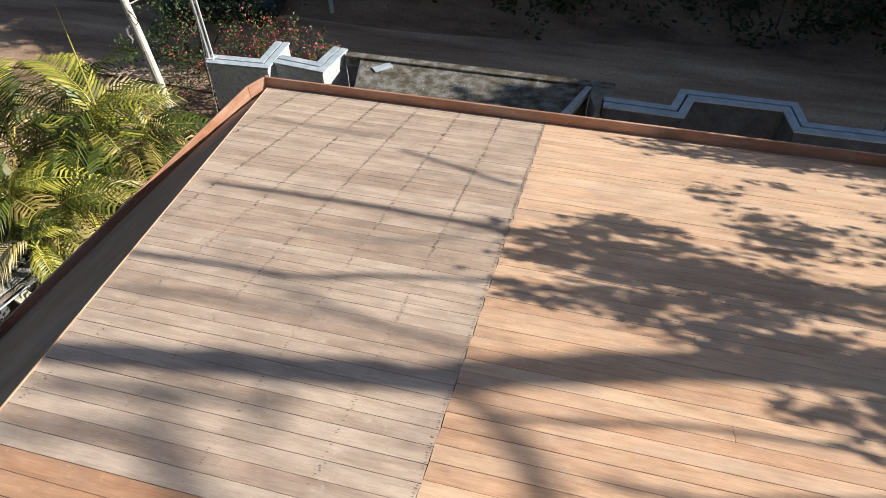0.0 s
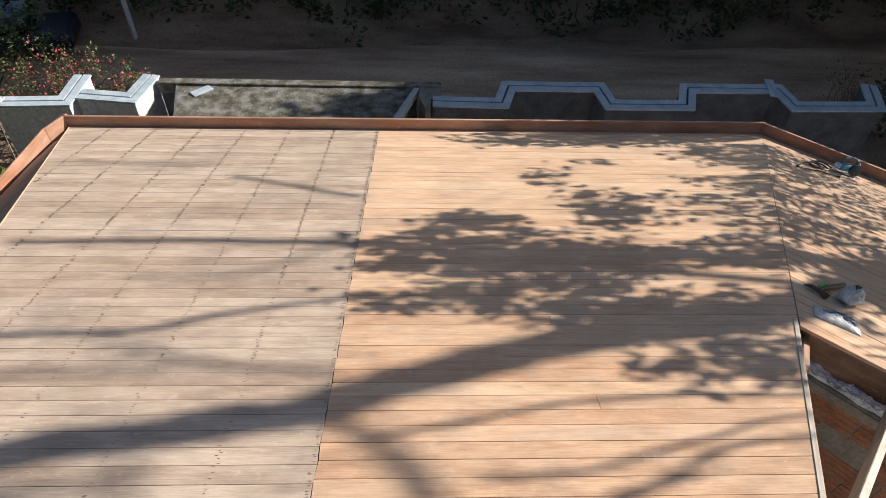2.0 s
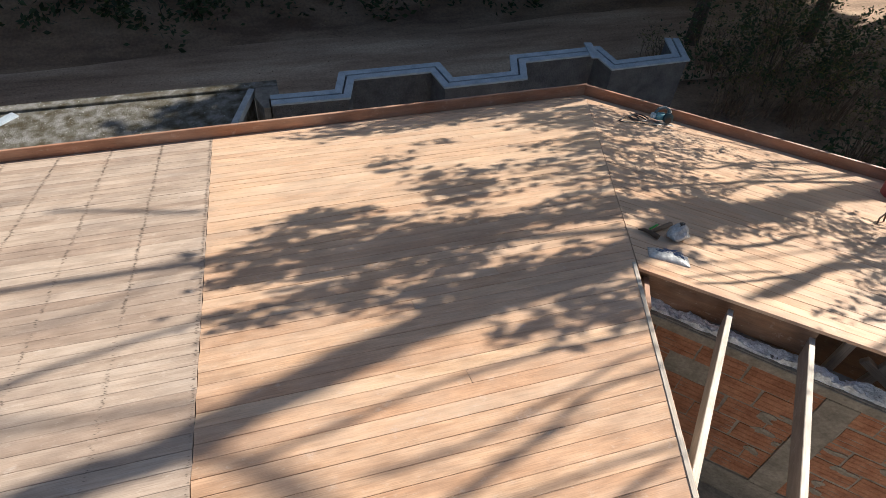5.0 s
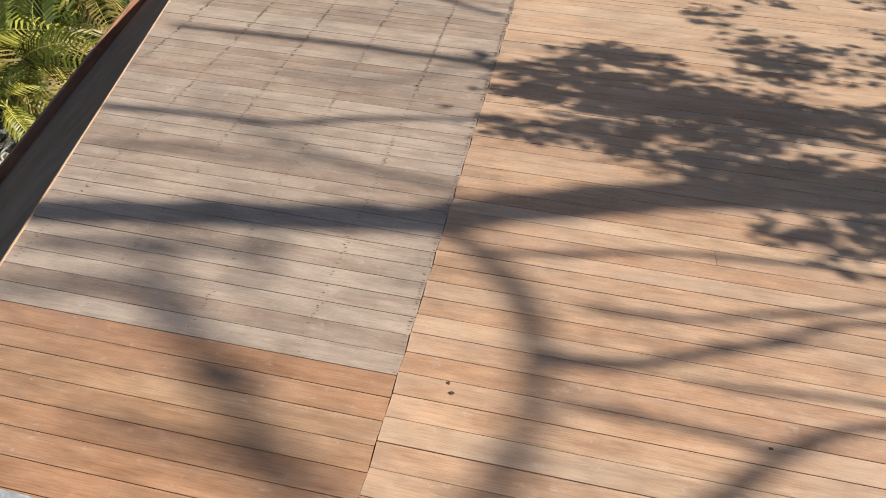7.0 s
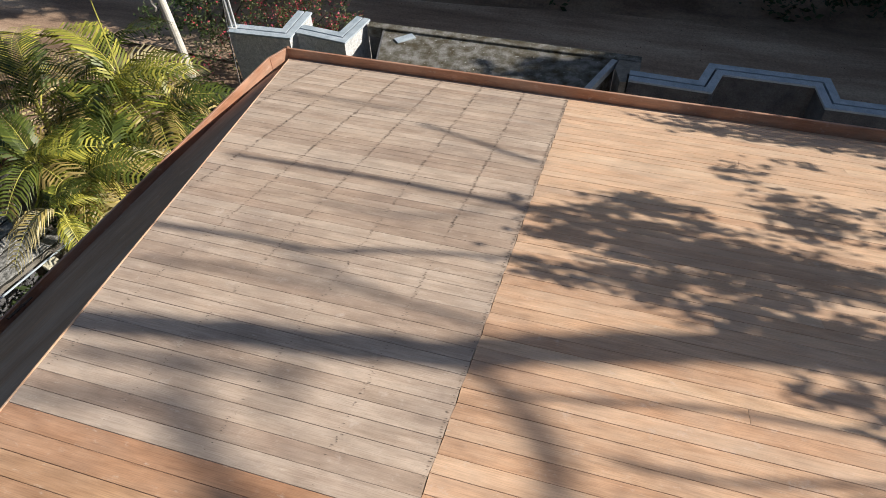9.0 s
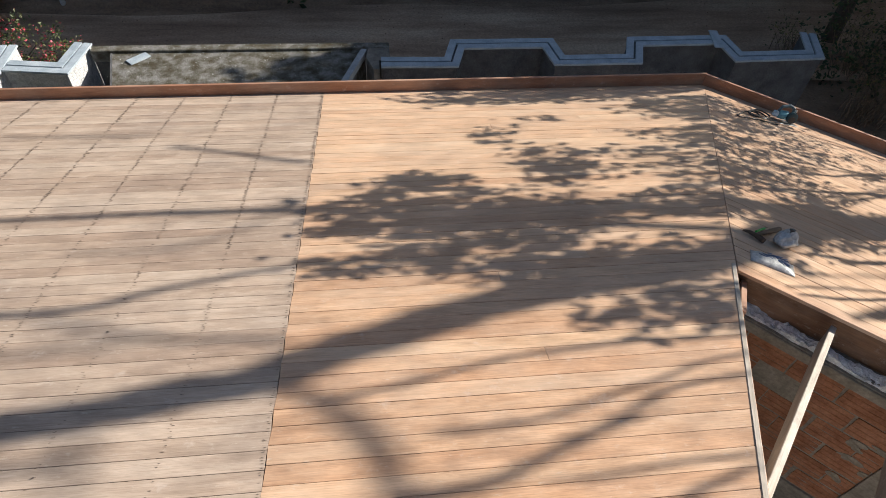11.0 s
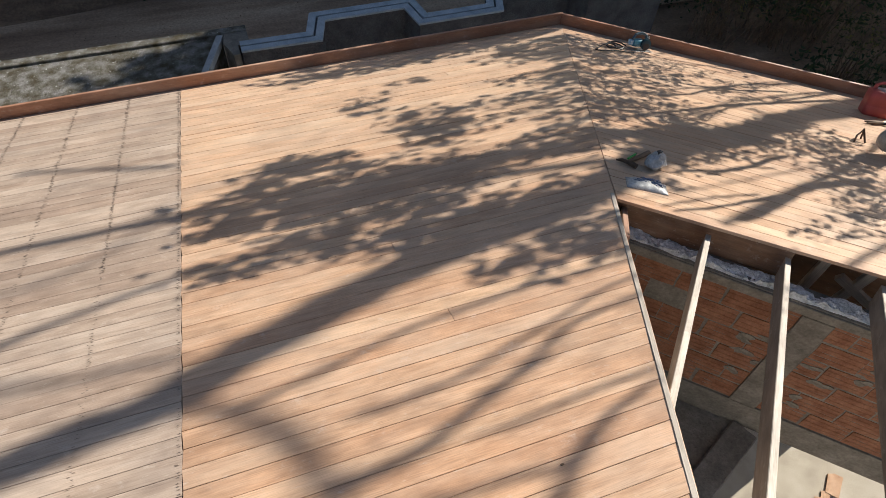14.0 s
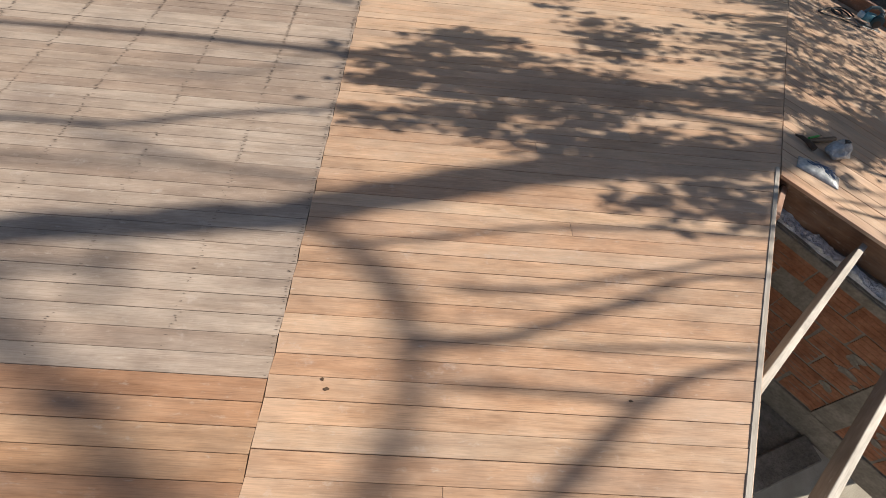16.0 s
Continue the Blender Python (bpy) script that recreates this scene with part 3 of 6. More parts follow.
gm = bmesh.new()
xs = [-400, -200, -80, -40] + [-30 + i * 1.1 for i in range(64)] + [48, 80, 200, 400]
ys = [-400, -150, -60, -25] + [-12 + i * 1.0 for i in range(46)] + [45, 60, 150, 400]
grid = [[gm.verts.new((x, y, ground_z(x, y))) for x in xs] for y in ys]
for r0, r1 in zip(grid, grid[1:]):
    for i in range(len(xs) - 1):
        gm.faces.new((r0[i], r0[i + 1], r1[i + 1], r1[i]))
setting("ground", smooth(mesh_of(gm, "ground")), EARTH, "shaded bare brown earth with fallen leaves", "ground")
rd = bmesh.new()
strip = [[rd.verts.new((x, y0 + 0.03 * x + 0.2 * math.sin(x * 0.5 + y0), GROUND + 0.045 + 0.02 * noise.noise((x, y0, 2.0)))) for x in [-30 + i for i in range(71)]] for y0 in (9.0, 10.2, 11.4, 12.6, 13.8)]
for r0, r1 in zip(strip, strip[1:]):
    for i in range(70):
        rd.faces.new((r0[i], r0[i + 1], r1[i + 1], r1[i]))
setting("road", smooth(mesh_of(rd, "road")), ROAD, "unpaved dirt road behind the boundary wall", "road")

# ---- the stepped boundary wall ----
FENCE_TOP = -4.36


def boundary(points, wall_material, label):
    w = setting("boundary_wall", ribbon(points, 0.15, GROUND - 0.1, FENCE_TOP - 0.05), wall_material, label, "wall")
    for shift, lift in ((0.115, 0.0), (-0.115, 0.004)):
        pts = [Vector(p) for p in points]
        for i, (a, c) in enumerate(zip(pts, pts[1:])):
            # one coping slab for each straight run
            seg = ribbon(points, 0.088, FENCE_TOP - 0.045, FENCE_TOP + lift, None, shift)
            vs = list(seg.verts)
            keep = set(vs[i * 4:i * 4 + 8])
            bmesh.ops.delete(seg, geom=[v for v in vs if v not in keep], context="VERTS")
            bmesh.ops.holes_fill(seg, edges=seg.edges, sides=4)
            bmesh.ops.recalc_face_normals(seg, faces=seg.faces)
            part("coping", seg, COPING, w)
    return w


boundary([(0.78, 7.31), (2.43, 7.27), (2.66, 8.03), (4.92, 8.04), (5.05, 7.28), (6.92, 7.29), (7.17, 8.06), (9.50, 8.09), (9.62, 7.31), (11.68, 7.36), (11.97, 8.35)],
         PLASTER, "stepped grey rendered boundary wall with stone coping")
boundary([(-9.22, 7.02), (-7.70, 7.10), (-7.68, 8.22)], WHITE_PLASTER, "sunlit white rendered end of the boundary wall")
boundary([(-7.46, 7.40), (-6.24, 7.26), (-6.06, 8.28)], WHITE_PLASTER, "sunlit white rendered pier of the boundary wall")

# flat roof with a gravelly screed, behind the wall
slab = setting("flat_roof", prism([(-4.5, 3.9), (-1.08, 3.9), (0.42, 7.98), (-5.38, 7.98)], GROUND, -4.47), GRAVEL, "mossy gravel-covered flat concrete roof", "roof")
part("kerb", box((-5.86, 7.984, -4.7), (1.0, 8.21, -4.40), 0.015), GRAVEL, slab, "rough grey kerb")
part("kerb", ribbon([(0.40, 7.975), (-1.10, 3.9)], 0.07, -4.6, -4.43), CEMENT, slab, "pale edge kerb")
part("kerb", ribbon([(-5.40, 7.97), (-4.52, 3.9)], 0.02, -4.7, -4.455), PLASTER, slab, "thin worn edge")
corner = prism([(0.49, 7.98), (0.44, 7.62), (0.60, 7.10), (0.74, 7.10), (0.74, 7.46), (1.0, 7.48), (1.0, 7.98)], -5.2, -4.42)
part("kerb", corner, MORTAR, slab, "rough cement corner")
# grey instead of white: the colour carries the shade of this face
part("back_wall", box((-5.84, 7.99, GROUND), (-5.33, 8.2, -4.702), 0.01), PLASTER, slab, "rough render, the shade of its south face put into the grey")
PB = np.random.default_rng(3)
stones = bmesh.new()
for _ in range(520):
    x, y, r = PB.uniform(-5.3, 0.9), 8.21 - 4.2 * PB.random() ** 1.6, 0.006 + 0.016 * PB.random() ** 3
    z = -4.40 if y > 7.99 else -4.47
    if y < 7.99 and x > 0.3 - (7.98 - y) * 0.37:
        continue
    vs = [stones.verts.new((x + r * PB.uniform(0.6, 1.2) * math.cos(a), y + r * PB.uniform(0.6, 1.2) * math.sin(a), z)) for a in (0.2, 1.7, 3.3, 4.9)]
    tip = stones.verts.new((x, y, z + r * 0.8))
    for k in range(4):
        stones.faces.new((vs[k], vs[(k + 1) % 4], tip))
tagged(part("pebble", stones, WHITE_PLASTER, slab, "pale pebbles bedded in the screed"), kind="stuff")
litter = thing("leaf_litter", "dry fallen leaves scattered over the dirt road", "fallen leaves", pose(2.0, 10.0, GROUND))
tagged(litter, kind="stuff")
lc = np.stack([PB.uniform(-14, 12, 1500), PB.uniform(-1.6, 6.5, 1500), np.full(1500, 0.075)], 1)
lc[:, 1] += 0.35 * np.sin(lc[:, 0] * 1.3) + PB.normal(0, 0.25, 1500)
tagged(part("leaf", leaves_mesh("leaf", lc, 0.05, PB, 2.0, 0.5), DRY_TWIG, litter), kind="stuff")
loose = thing("loose_slab", "loose pale coping slab lying on the gravel roof", "stone slab", pose(-4.75, 7.73, -4.468, 0, 0, 43))
part("slab_piece", box((-0.25, -0.115, 0), (0.25, 0.115, 0.03), 0.004), COPING, loose)
stray = thing("loose_coping", "loose pale coping slab laid across the boundary wall", "stone slab", pose(9.31, 8.07, FENCE_TOP + 0.006, 0, 0, 80))
part("slab_piece", box((-0.40, -0.11, 0), (0.40, 0.11, 0.03), 0.004), COPING, stray)

# ---- attic: block wall, beams and open rafters ----
RNG = np.random.default_rng(5)
WALL_A, WALL_D = Vector((2.24, -3.254)), Vector((0.71, -0.704))      # a plan point and the run of the block wall
WALL_N = Vector((-0.704, -0.71))
wall_m = Matrix(((WALL_D.x, WALL_N.x, 0, WALL_A.x), (WALL_D.y, WALL_N.y, 0, WALL_A.y), (0, 0, 1, 0), (0, 0, 0, 1)))
bw = bmesh.new()
box((0.0, -0.13, -0.58), (4.2, 0.002, 0.94), 0.0, bw)
block_wall = setting("wall_attic", bw, MORTAR, "unrendered wall of red hollow clay blocks with smeared mortar", "wall", wall_m)
part("plinth", box((0.0, -0.004, -0.578), (4.2, 0.02, -0.29), 0.004), MORTAR, block_wall, "grey mortar band")
lt = bmesh.new()
bmesh.ops.create_grid(lt, x_segments=240, y_segments=9, size=0.5)
bmesh.ops.transform(lt, matrix=Matrix.Diagonal((4.2, 0.10, 1, 1)), verts=lt.verts)
for v in lt.verts:
    n = noise.noise(Vector((v.co.x * 6, v.co.y * 14, 1.0)))
    chipped = noise.cell(Vector((v.co.x * 13 + 0.6 * n, v.co.y * 24, 4.0))) + 0.5 * noise.cell(Vector((v.co.x * 37, v.co.y * 50 + n, 9.0)))
    v.co.z = 0.962 + 0.018 * n + 0.018 * chipped - (0.045 if abs(v.co.y) > 0.042 else 0)
    v.co.y += 0.018 * noise.noise(Vector((v.co.x * 9, v.co.y * 3, 7.0)))
    v.co.x += 2.1
    v.co.y -= 0.06
geo = bmesh.ops.extrude_face_region(lt, geom=lt.faces[:])
for v in [g for g in geo["geom"] if isinstance(g, bmesh.types.BMVert)]:
    v.co.z = 0.93
bmesh.ops.recalc_face_normals(lt, faces=lt.faces)
part("rubble_top", lt, LIME, block_wall, "chipped whitewashed wall top")
part("mortar_band", box((0.0, -0.002, 0.855), (4.2, 0.018, 0.932), 0.004), MORTAR, block_wall, "grey mortar band under the wall top")
part("tie_beam", box((1.73, -0.002, -0.29), (1.92, 0.019, 0.853), 0.004), MORTAR, block_wall, "grey mortared column")

# header plank under the boarded edge
edge_fr = RIGHT @ pose(0, 3.88, 0)
hd = setting("header_beam", box((-2.16, -0.10, -0.24), (-1.0, -0.055, -THICK - 0.016), 0.004), BROWN_BEAM, "dark brown plank under the edge of the boarding", "beam", edge_fr)


def rafter(u0, v0, u1, v1, deep=0.15, wide=0.033, label="pale sawn rafter over the open attic", timber=None):
    a, b = RIGHT @ Vector((u0, v0, -THICK - 0.06)), RIGHT @ Vector((u1, v1, -THICK - 0.002))
    d = (b - a).normalized()
    nz = RIGHT.to_3x3() @ Vector((0, 0, 1))
    s = nz.cross(d).normalized()
    nz = d.cross(s)
    fr = Matrix(((d.x, s.x, nz.x, a.x), (d.y, s.y, nz.y, a.y), (d.z, s.z, nz.z, a.z), (0, 0, 0, 1)))
    ob = setting("rafter", box((0, -wide / 2, -deep), ((b - a).length, wide / 2, 0), 0.003), timber or PALE_WOOD, label, "rafter", fr)
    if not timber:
        # pale upper edge; the shade of the sides is put into a browner colour
        ob.data.materials.append(SHADED_SIDE)
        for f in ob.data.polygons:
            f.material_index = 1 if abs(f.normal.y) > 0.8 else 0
    return tagged(ob, group="open rafters")


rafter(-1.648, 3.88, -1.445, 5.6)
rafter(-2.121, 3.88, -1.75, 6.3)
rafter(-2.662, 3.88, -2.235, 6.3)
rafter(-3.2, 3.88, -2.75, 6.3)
rafter(-1.12, 3.84, -1.16, 4.3, timber=FASCIA_WOOD)
# hip rafter beneath the open edge of the main deck
pa, pb = MAIN @ Vector((-hip_right(3.4) + 0.02, 3.4, -0.082)), MAIN @ Vector((-hip_right(V_TOP) + 0.02, V_TOP, -0.082))
d = (pb - pa).normalized()
sx = Vector((0, 0, 1)).cross(d).normalized()
nz = d.cross(sx)
setting("hip_rafter", box((0, -0.02, -0.16), ((pb - pa).length, 0.03, 0.0), 0.003), PALE_WOOD, "sawn hip rafter under the deck edge", "rafter",
        Matrix(((d.x, sx.x, nz.x, pa.x), (d.y, sx.y, nz.y, pa.y), (d.z, sx.z, nz.z, pa.z), (0, 0, 0, 1))))

# struts under the corner deck, behind the block wall
for a, b, kind in (((3.75, -4.23, 0.5), (3.79, -4.23, 0.98), PALE_WOOD), ((3.90, -4.36, 0.5), (3.97, -4.42, 1.0), PALE_WOOD), ((3.86, -4.32, 0.88), (4.14, -4.59, 0.66), PALE_WOOD), ((4.36, -4.79, 0.6), (4.28, -4.74, 0.95), BROWN_BEAM)):
    pa, pb = Vector(a), Vector(b)
    d = (pb - pa).normalized()
    sx = d.cross(Vector((WALL_N.x, WALL_N.y, 0))).normalized()
    nz = sx.cross(d)
    setting("strut", box((0, -0.03, -0.02), ((pb - pa).length, 0.03, 0.02), 0.003), kind, "short sawn strut under the corner deck", "strut",
            Matrix(((d.x, sx.x, nz.x, pa.x), (d.y, sx.y, nz.y, pa.y), (d.z, sx.z, nz.z, pa.z), (0, 0, 0, 1))))

# added panel whose dark brown stands in for the unlit void
setting("sheathing", box((0.9, -0.62, -0.5), (3.6, -0.595, 0.93), 0.003), BROWN_BEAM, "dark brown panel added for the shaded void behind the struts", "boarding", wall_m)

# a low beam on the slab, and what lies on the floor below
d = (Vector((2.96, -4.95)) - Vector((3.58, -4.67))).normalized()
setting("floor_beam", box((0, -0.105, -0.74), (1.0, 0.105, -0.54), 0.01), MORTAR, "low grey mortared beam on the slab", "beam",
        Matrix(((d.x, -d.y, 0, 3.60), (d.y, d.x, 0, -4.67), (0, 0, 1, 0), (0, 0, 0, 1))))
for x, y, a, ln, wd in ((5.76, -5.02, 40, 0.15, 0.08), (5.58, -5.10, 48, 0.07, 0.05), (5.43, -5.16, 30, 0.13, 0.07), (5.08, -5.36, -45, 0.06, 0.03), (5.39, -5.42, -40, 0.08, 0.055), (5.01, -5.08, -40, 0.11, 0.07),
                        (4.50, -5.01, -18, 0.18, 0.07), (4.97, -5.28, 80, 0.07, 0.015), (4.24, -5.0, -70, 0.16, 0.08), (5.02, -5.46, 10, 0.025, 0.015)):
    sh = bmesh.new()
    out = [(ln * a * RNG.uniform(0.8, 1.05), wd * b * RNG.uniform(0.85, 1.05)) for a, b in ((1, -1), (1.05, 0.2), (0.9, 1), (-0.9, 1), (-1, -0.9))]
    prism(out, 0.0, RNG.uniform(0.010, 0.022), sh)
    t = thing("brick_shard", "broken flat piece of pale clay block on the floor", "brick", pose(x, y, -2.998, 0, 0, a), "shards on the floor below")
    part("shard", sh, SHARD, t)

# ---- plants ----


def frond(rng, length, droop):
    """A feather leaf: an arching midrib and two rows of narrow hanging leaflets; starts at the origin, runs along +x."""
    n = 24
    pts = [Vector((length * (0.95 * s - 0.22 * droop * s * s), 0, length * (0.55 * s - (0.5 + 0.65 * droop) * s * s))) for s in [i / n for i in range(n + 1)]]
    rib = tube(pts, [0.016 * (1 - 0.85 * i / n) for i in range(n + 1)], 5)
    verts, faces = [], []
    count = 22
    for i in range(count):
        s = 0.16 + 0.84 * i / (count - 1)
        k = min(int(s * n), n - 1)
        q = pts[k].lerp(pts[k + 1], s * n - k)
        d = (pts[k + 1] - pts[k]).normalized()
        for side in (-1, 1):
            ll = length * (0.36 * math.sin(math.pi * (0.14 + 0.78 * s)) ** 0.8 + 0.02) * rng.uniform(0.85, 1.1)
            w = 0.0185 * (length / 1.6) ** 0.5
            lift = rng.uniform(0.32, 0.44)
            out = (Vector((0, side, 0)) * 0.8 + d * 0.6 + Vector((0, 0, lift))).normalized()
            a = q + out * ll * 0.38
            b = q + out * ll * 0.72 + Vector((0, 0, -(0.12 + 0.1 * droop) * ll))
            tip = q + out * ll * 0.93 + Vector((0, 0, -(0.36 + 0.45 * droop) * ll * rng.uniform(0.7, 1.3)))
            o = len(verts)
            verts += [q + d * w * 0.5, q - d * w * 0.5, a - d * w * 1.3, a + d * w * 1.3, b - d * w, b + d * w, tip]
            faces += [(o, o + 1, o + 2, o + 3), (o + 3, o + 2, o + 4, o + 5), (o + 5, o + 4, o + 6)]
    me = bpy.data.meshes.new("leaflet")
    me.from_pydata([tuple(v) for v in verts], [], faces)
    return rib, me


def palm(x, y, z_top, lean, count, length, seed, label):
    rng = np.random.default_rng(seed)
    p = thing("palm", label, "palm tree", pose(x, y, GROUND))
    h = z_top - GROUND
    top = Vector((lean[0], lean[1], h))
    path = [Vector((lean[0] * s ** 1.5, lean[1] * s ** 1.5, h * s)) for s in [i / 12 for i in range(13)]]
    part("trunk", tube(path, [0.075 - 0.03 * i / 12 + (0.008 if i % 2 else 0) for i in range(13)], 10), PALM_STEM, p, "slim ringed yellow-green stem")
    count = int(count * 0.72)
    for i in range(count):
        a = 137.5 * i + rng.uniform(-20, 20)
        up = 55 - 70 * (i / count) + rng.uniform(-10, 10)
        rib, leaf = frond(rng, length * rng.uniform(0.8, 1.15), rng.uniform(0.35, 0.95) + 0.6 * i / count)
        m = Matrix.Translation(top) @ pose(0, 0, 0, rng.uniform(-25, 25), -up, a)
        f = part("frond", rib, PALM_STEM, p, "", m)
        tagged(part("leaflet", leaf, PALM_DRY if i > count - 6 and rng.random() < 0.6 else PALM_LEAF, f), kind="stuff")
    if seed not in (1, 8):
        return p
    spear = [top, top + Vector((0.1, 0.05, 1.2)), top + Vector((0.15, 0.12, 2.6 * length / 2.2))]
    part("spear_leaf", tube(spear, [0.024, 0.018, 0.004], 6), PALM_STEM, p, "unopened upright spear leaf")
    return p


palm(-9.60, 3.05, -3.9, (0.2, 0.1), 14, 2.3, 1, "lush yellow-green palm beside the roof")
palm(-10.60, 1.95, -3.75, (-0.1, 0.15), 13, 2.2, 2, "lush yellow-green palm in the clump")
palm(-8.60, 1.25, -4.2, (0.1, -0.15), 12, 1.9, 3, "lower palm with yellowing fronds")
palm(-10.20, 3.75, -4.2, (-0.25, 0.2), 12, 2.1, 4, "palm of the clump by the pole")
palm(-8.30, 2.85, -4.0, (0.1, 0.0), 11, 1.8, 6, "palm tucked against the eave")
palm(-11.70, 2.95, -3.95, (-0.2, 0.0), 12, 2.1, 8, "palm at the back of the clump")
palm(-9.50, 1.95, -4.4, (0.0, 0.0), 10, 1.7, 9, "short palm low in the clump")
palm(-9.40, 0.55, -3.6, (0.0, 0.0), 15, 1.6, 16, "palm leaning over the end of the tiled roof")
palm(-8.65, 0.62, -4.0, (0.0, 0.0), 12, 1.5, 17, "small yellowing palm by the gutter")
palm(-8.35, -0.25, -3.75, (0.0, 0.0), 9, 1.15, 21, "slim palm whose fronds shade the tiles")


def leaf_mass(name, label, category, blobs, per, size, spread, material, seed, flowers=None):
    rng = np.random.default_rng(seed)
    x, y = blobs[0][0], blobs[0][1]
    t = thing(name, label, category, pose(x, y, GROUND))
    inv = np.array([x, y, GROUND])
    c = clumps(rng, blobs, per, spread) - inv
    c = c[c[:, 2] > 0.02]
    part("crown", leaves_mesh("crown", c, size, rng), material, t)
    st = bmesh.new()
    for bx, by, bz, r in blobs:
        q = Vector((bx - x, by - y, bz - GROUND))
        tube([Vector((q.x * 0.25, q.y * 0.25, 0)), Vector((q.x * 0.6, q.y * 0.6, q.z * 0.55)), q], [0.035, 0.025, 0.008], 6, st)
    tagged(part("stem", st, BARK, t), kind="stuff")
    if flowers:
        k = rng.integers(0, len(c), flowers)
        tagged(part("flower", leaves_mesh("flower", c[k] + rng.normal(scale=0.03, size=(flowers, 3)), size * 0.75, rng, 0.3, 0.8), PINK, t), kind="stuff")
    return t


leaf_mass("flowering_bush", "bougainvillea bush with pink flowers behind the wall", "bush",
          [(-9.4, 9.6, -5.2, 1.2), (-7.9, 9.8, -5.3, 1.0), (-11.0, 9.4, -5.4, 1.1), (-10.6, 7.6, -5.9, 0.7)], 42, 0.09, 0.1, LEAF_BUSH, 11, 420)
leaf_mass("flowering_bush", "bougainvillea in pink flower hugging the boundary wall", "bush",
          [(-9.2, 8.1, -5.3, 0.6), (-8.3, 8.4, -5.1, 0.65), (-7.5, 8.9, -4.9, 0.6), (-6.5, 8.6, -4.9, 0.45), (-8.7, 9.0, -4.9, 0.7), (-10.0, 8.3, -5.5, 0.6)], 62, 0.085, 0.09, LEAF_BUSH, 41, 620)
leaf_mass("leafy_shrub", "tall leafy shrub hanging over the parked car", "shrub",
          [(-12.3, 10.2, -4.9, 1.0), (-11.2, 10.6, -4.7, 0.9), (-13.0, 11.4, -4.9, 1.1), (-10.4, 11.3, -4.8, 0.8), (-12.9, 9.2, -5.6, 0.9), (-11.7, 9.3, -5.9, 0.7)], 44, 0.13, 0.12, LEAF_TREE, 42)
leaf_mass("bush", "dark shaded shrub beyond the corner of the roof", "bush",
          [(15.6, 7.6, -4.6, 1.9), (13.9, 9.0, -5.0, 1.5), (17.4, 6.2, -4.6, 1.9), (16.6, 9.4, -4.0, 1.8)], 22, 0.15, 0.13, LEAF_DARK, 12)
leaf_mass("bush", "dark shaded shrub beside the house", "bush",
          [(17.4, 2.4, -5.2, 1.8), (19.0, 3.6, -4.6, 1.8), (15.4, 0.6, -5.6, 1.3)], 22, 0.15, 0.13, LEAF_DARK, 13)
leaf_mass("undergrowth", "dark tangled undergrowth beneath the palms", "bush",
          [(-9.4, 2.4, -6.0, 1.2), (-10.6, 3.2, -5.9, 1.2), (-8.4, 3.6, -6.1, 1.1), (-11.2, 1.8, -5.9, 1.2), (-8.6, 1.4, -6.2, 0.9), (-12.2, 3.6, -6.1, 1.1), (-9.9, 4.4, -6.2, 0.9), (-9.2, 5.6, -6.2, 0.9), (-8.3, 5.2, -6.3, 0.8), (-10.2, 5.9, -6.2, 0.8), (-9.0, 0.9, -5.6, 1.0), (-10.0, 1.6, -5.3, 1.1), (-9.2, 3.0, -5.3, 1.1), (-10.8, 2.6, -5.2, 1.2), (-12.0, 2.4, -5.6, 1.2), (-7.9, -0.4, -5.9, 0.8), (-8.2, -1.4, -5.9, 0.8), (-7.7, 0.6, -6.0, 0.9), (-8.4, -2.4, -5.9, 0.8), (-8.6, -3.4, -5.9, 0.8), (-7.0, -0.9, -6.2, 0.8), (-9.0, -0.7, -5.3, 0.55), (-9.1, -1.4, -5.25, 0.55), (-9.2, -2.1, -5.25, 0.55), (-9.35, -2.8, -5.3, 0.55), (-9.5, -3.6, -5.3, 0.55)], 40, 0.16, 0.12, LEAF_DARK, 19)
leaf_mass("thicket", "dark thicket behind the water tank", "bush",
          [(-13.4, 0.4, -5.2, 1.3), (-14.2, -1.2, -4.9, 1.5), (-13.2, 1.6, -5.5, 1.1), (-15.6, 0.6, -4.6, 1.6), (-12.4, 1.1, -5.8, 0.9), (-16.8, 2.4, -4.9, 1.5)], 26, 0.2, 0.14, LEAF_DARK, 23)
leaf_mass("dry_bush", "brown twiggy half-dry shrub by the palms", "bush",
          [(-15.6, 3.4, -4.9, 1.2), (-16.3, 2.6, -5.0, 1.1), (-16.6, 4.2, -4.8, 1.3), (-17.3, 3.2, -4.6, 1.3), (-17.4, 5.2, -4.9, 1.3), (-15.4, 4.6, -5.4, 0.9), (-18.4, 4.2, -4.5, 1.3)], 80, 0.075, 0.16, DRY_TWIG, 14)

# ---- trees up-sun of the house: they shade the road and dapple the roof ----


def roof_z(x, y):
    """The boarded surface under a plan point."""
    main = -y * math.tan(MAIN_SLOPE)
    right = 0.869 - 0.2065 * x - 0.2439 * y
    return min(main, right)


def up_sun(x, y, far):
    return Vector((x, y, roof_z(x, y))) + SUN * far


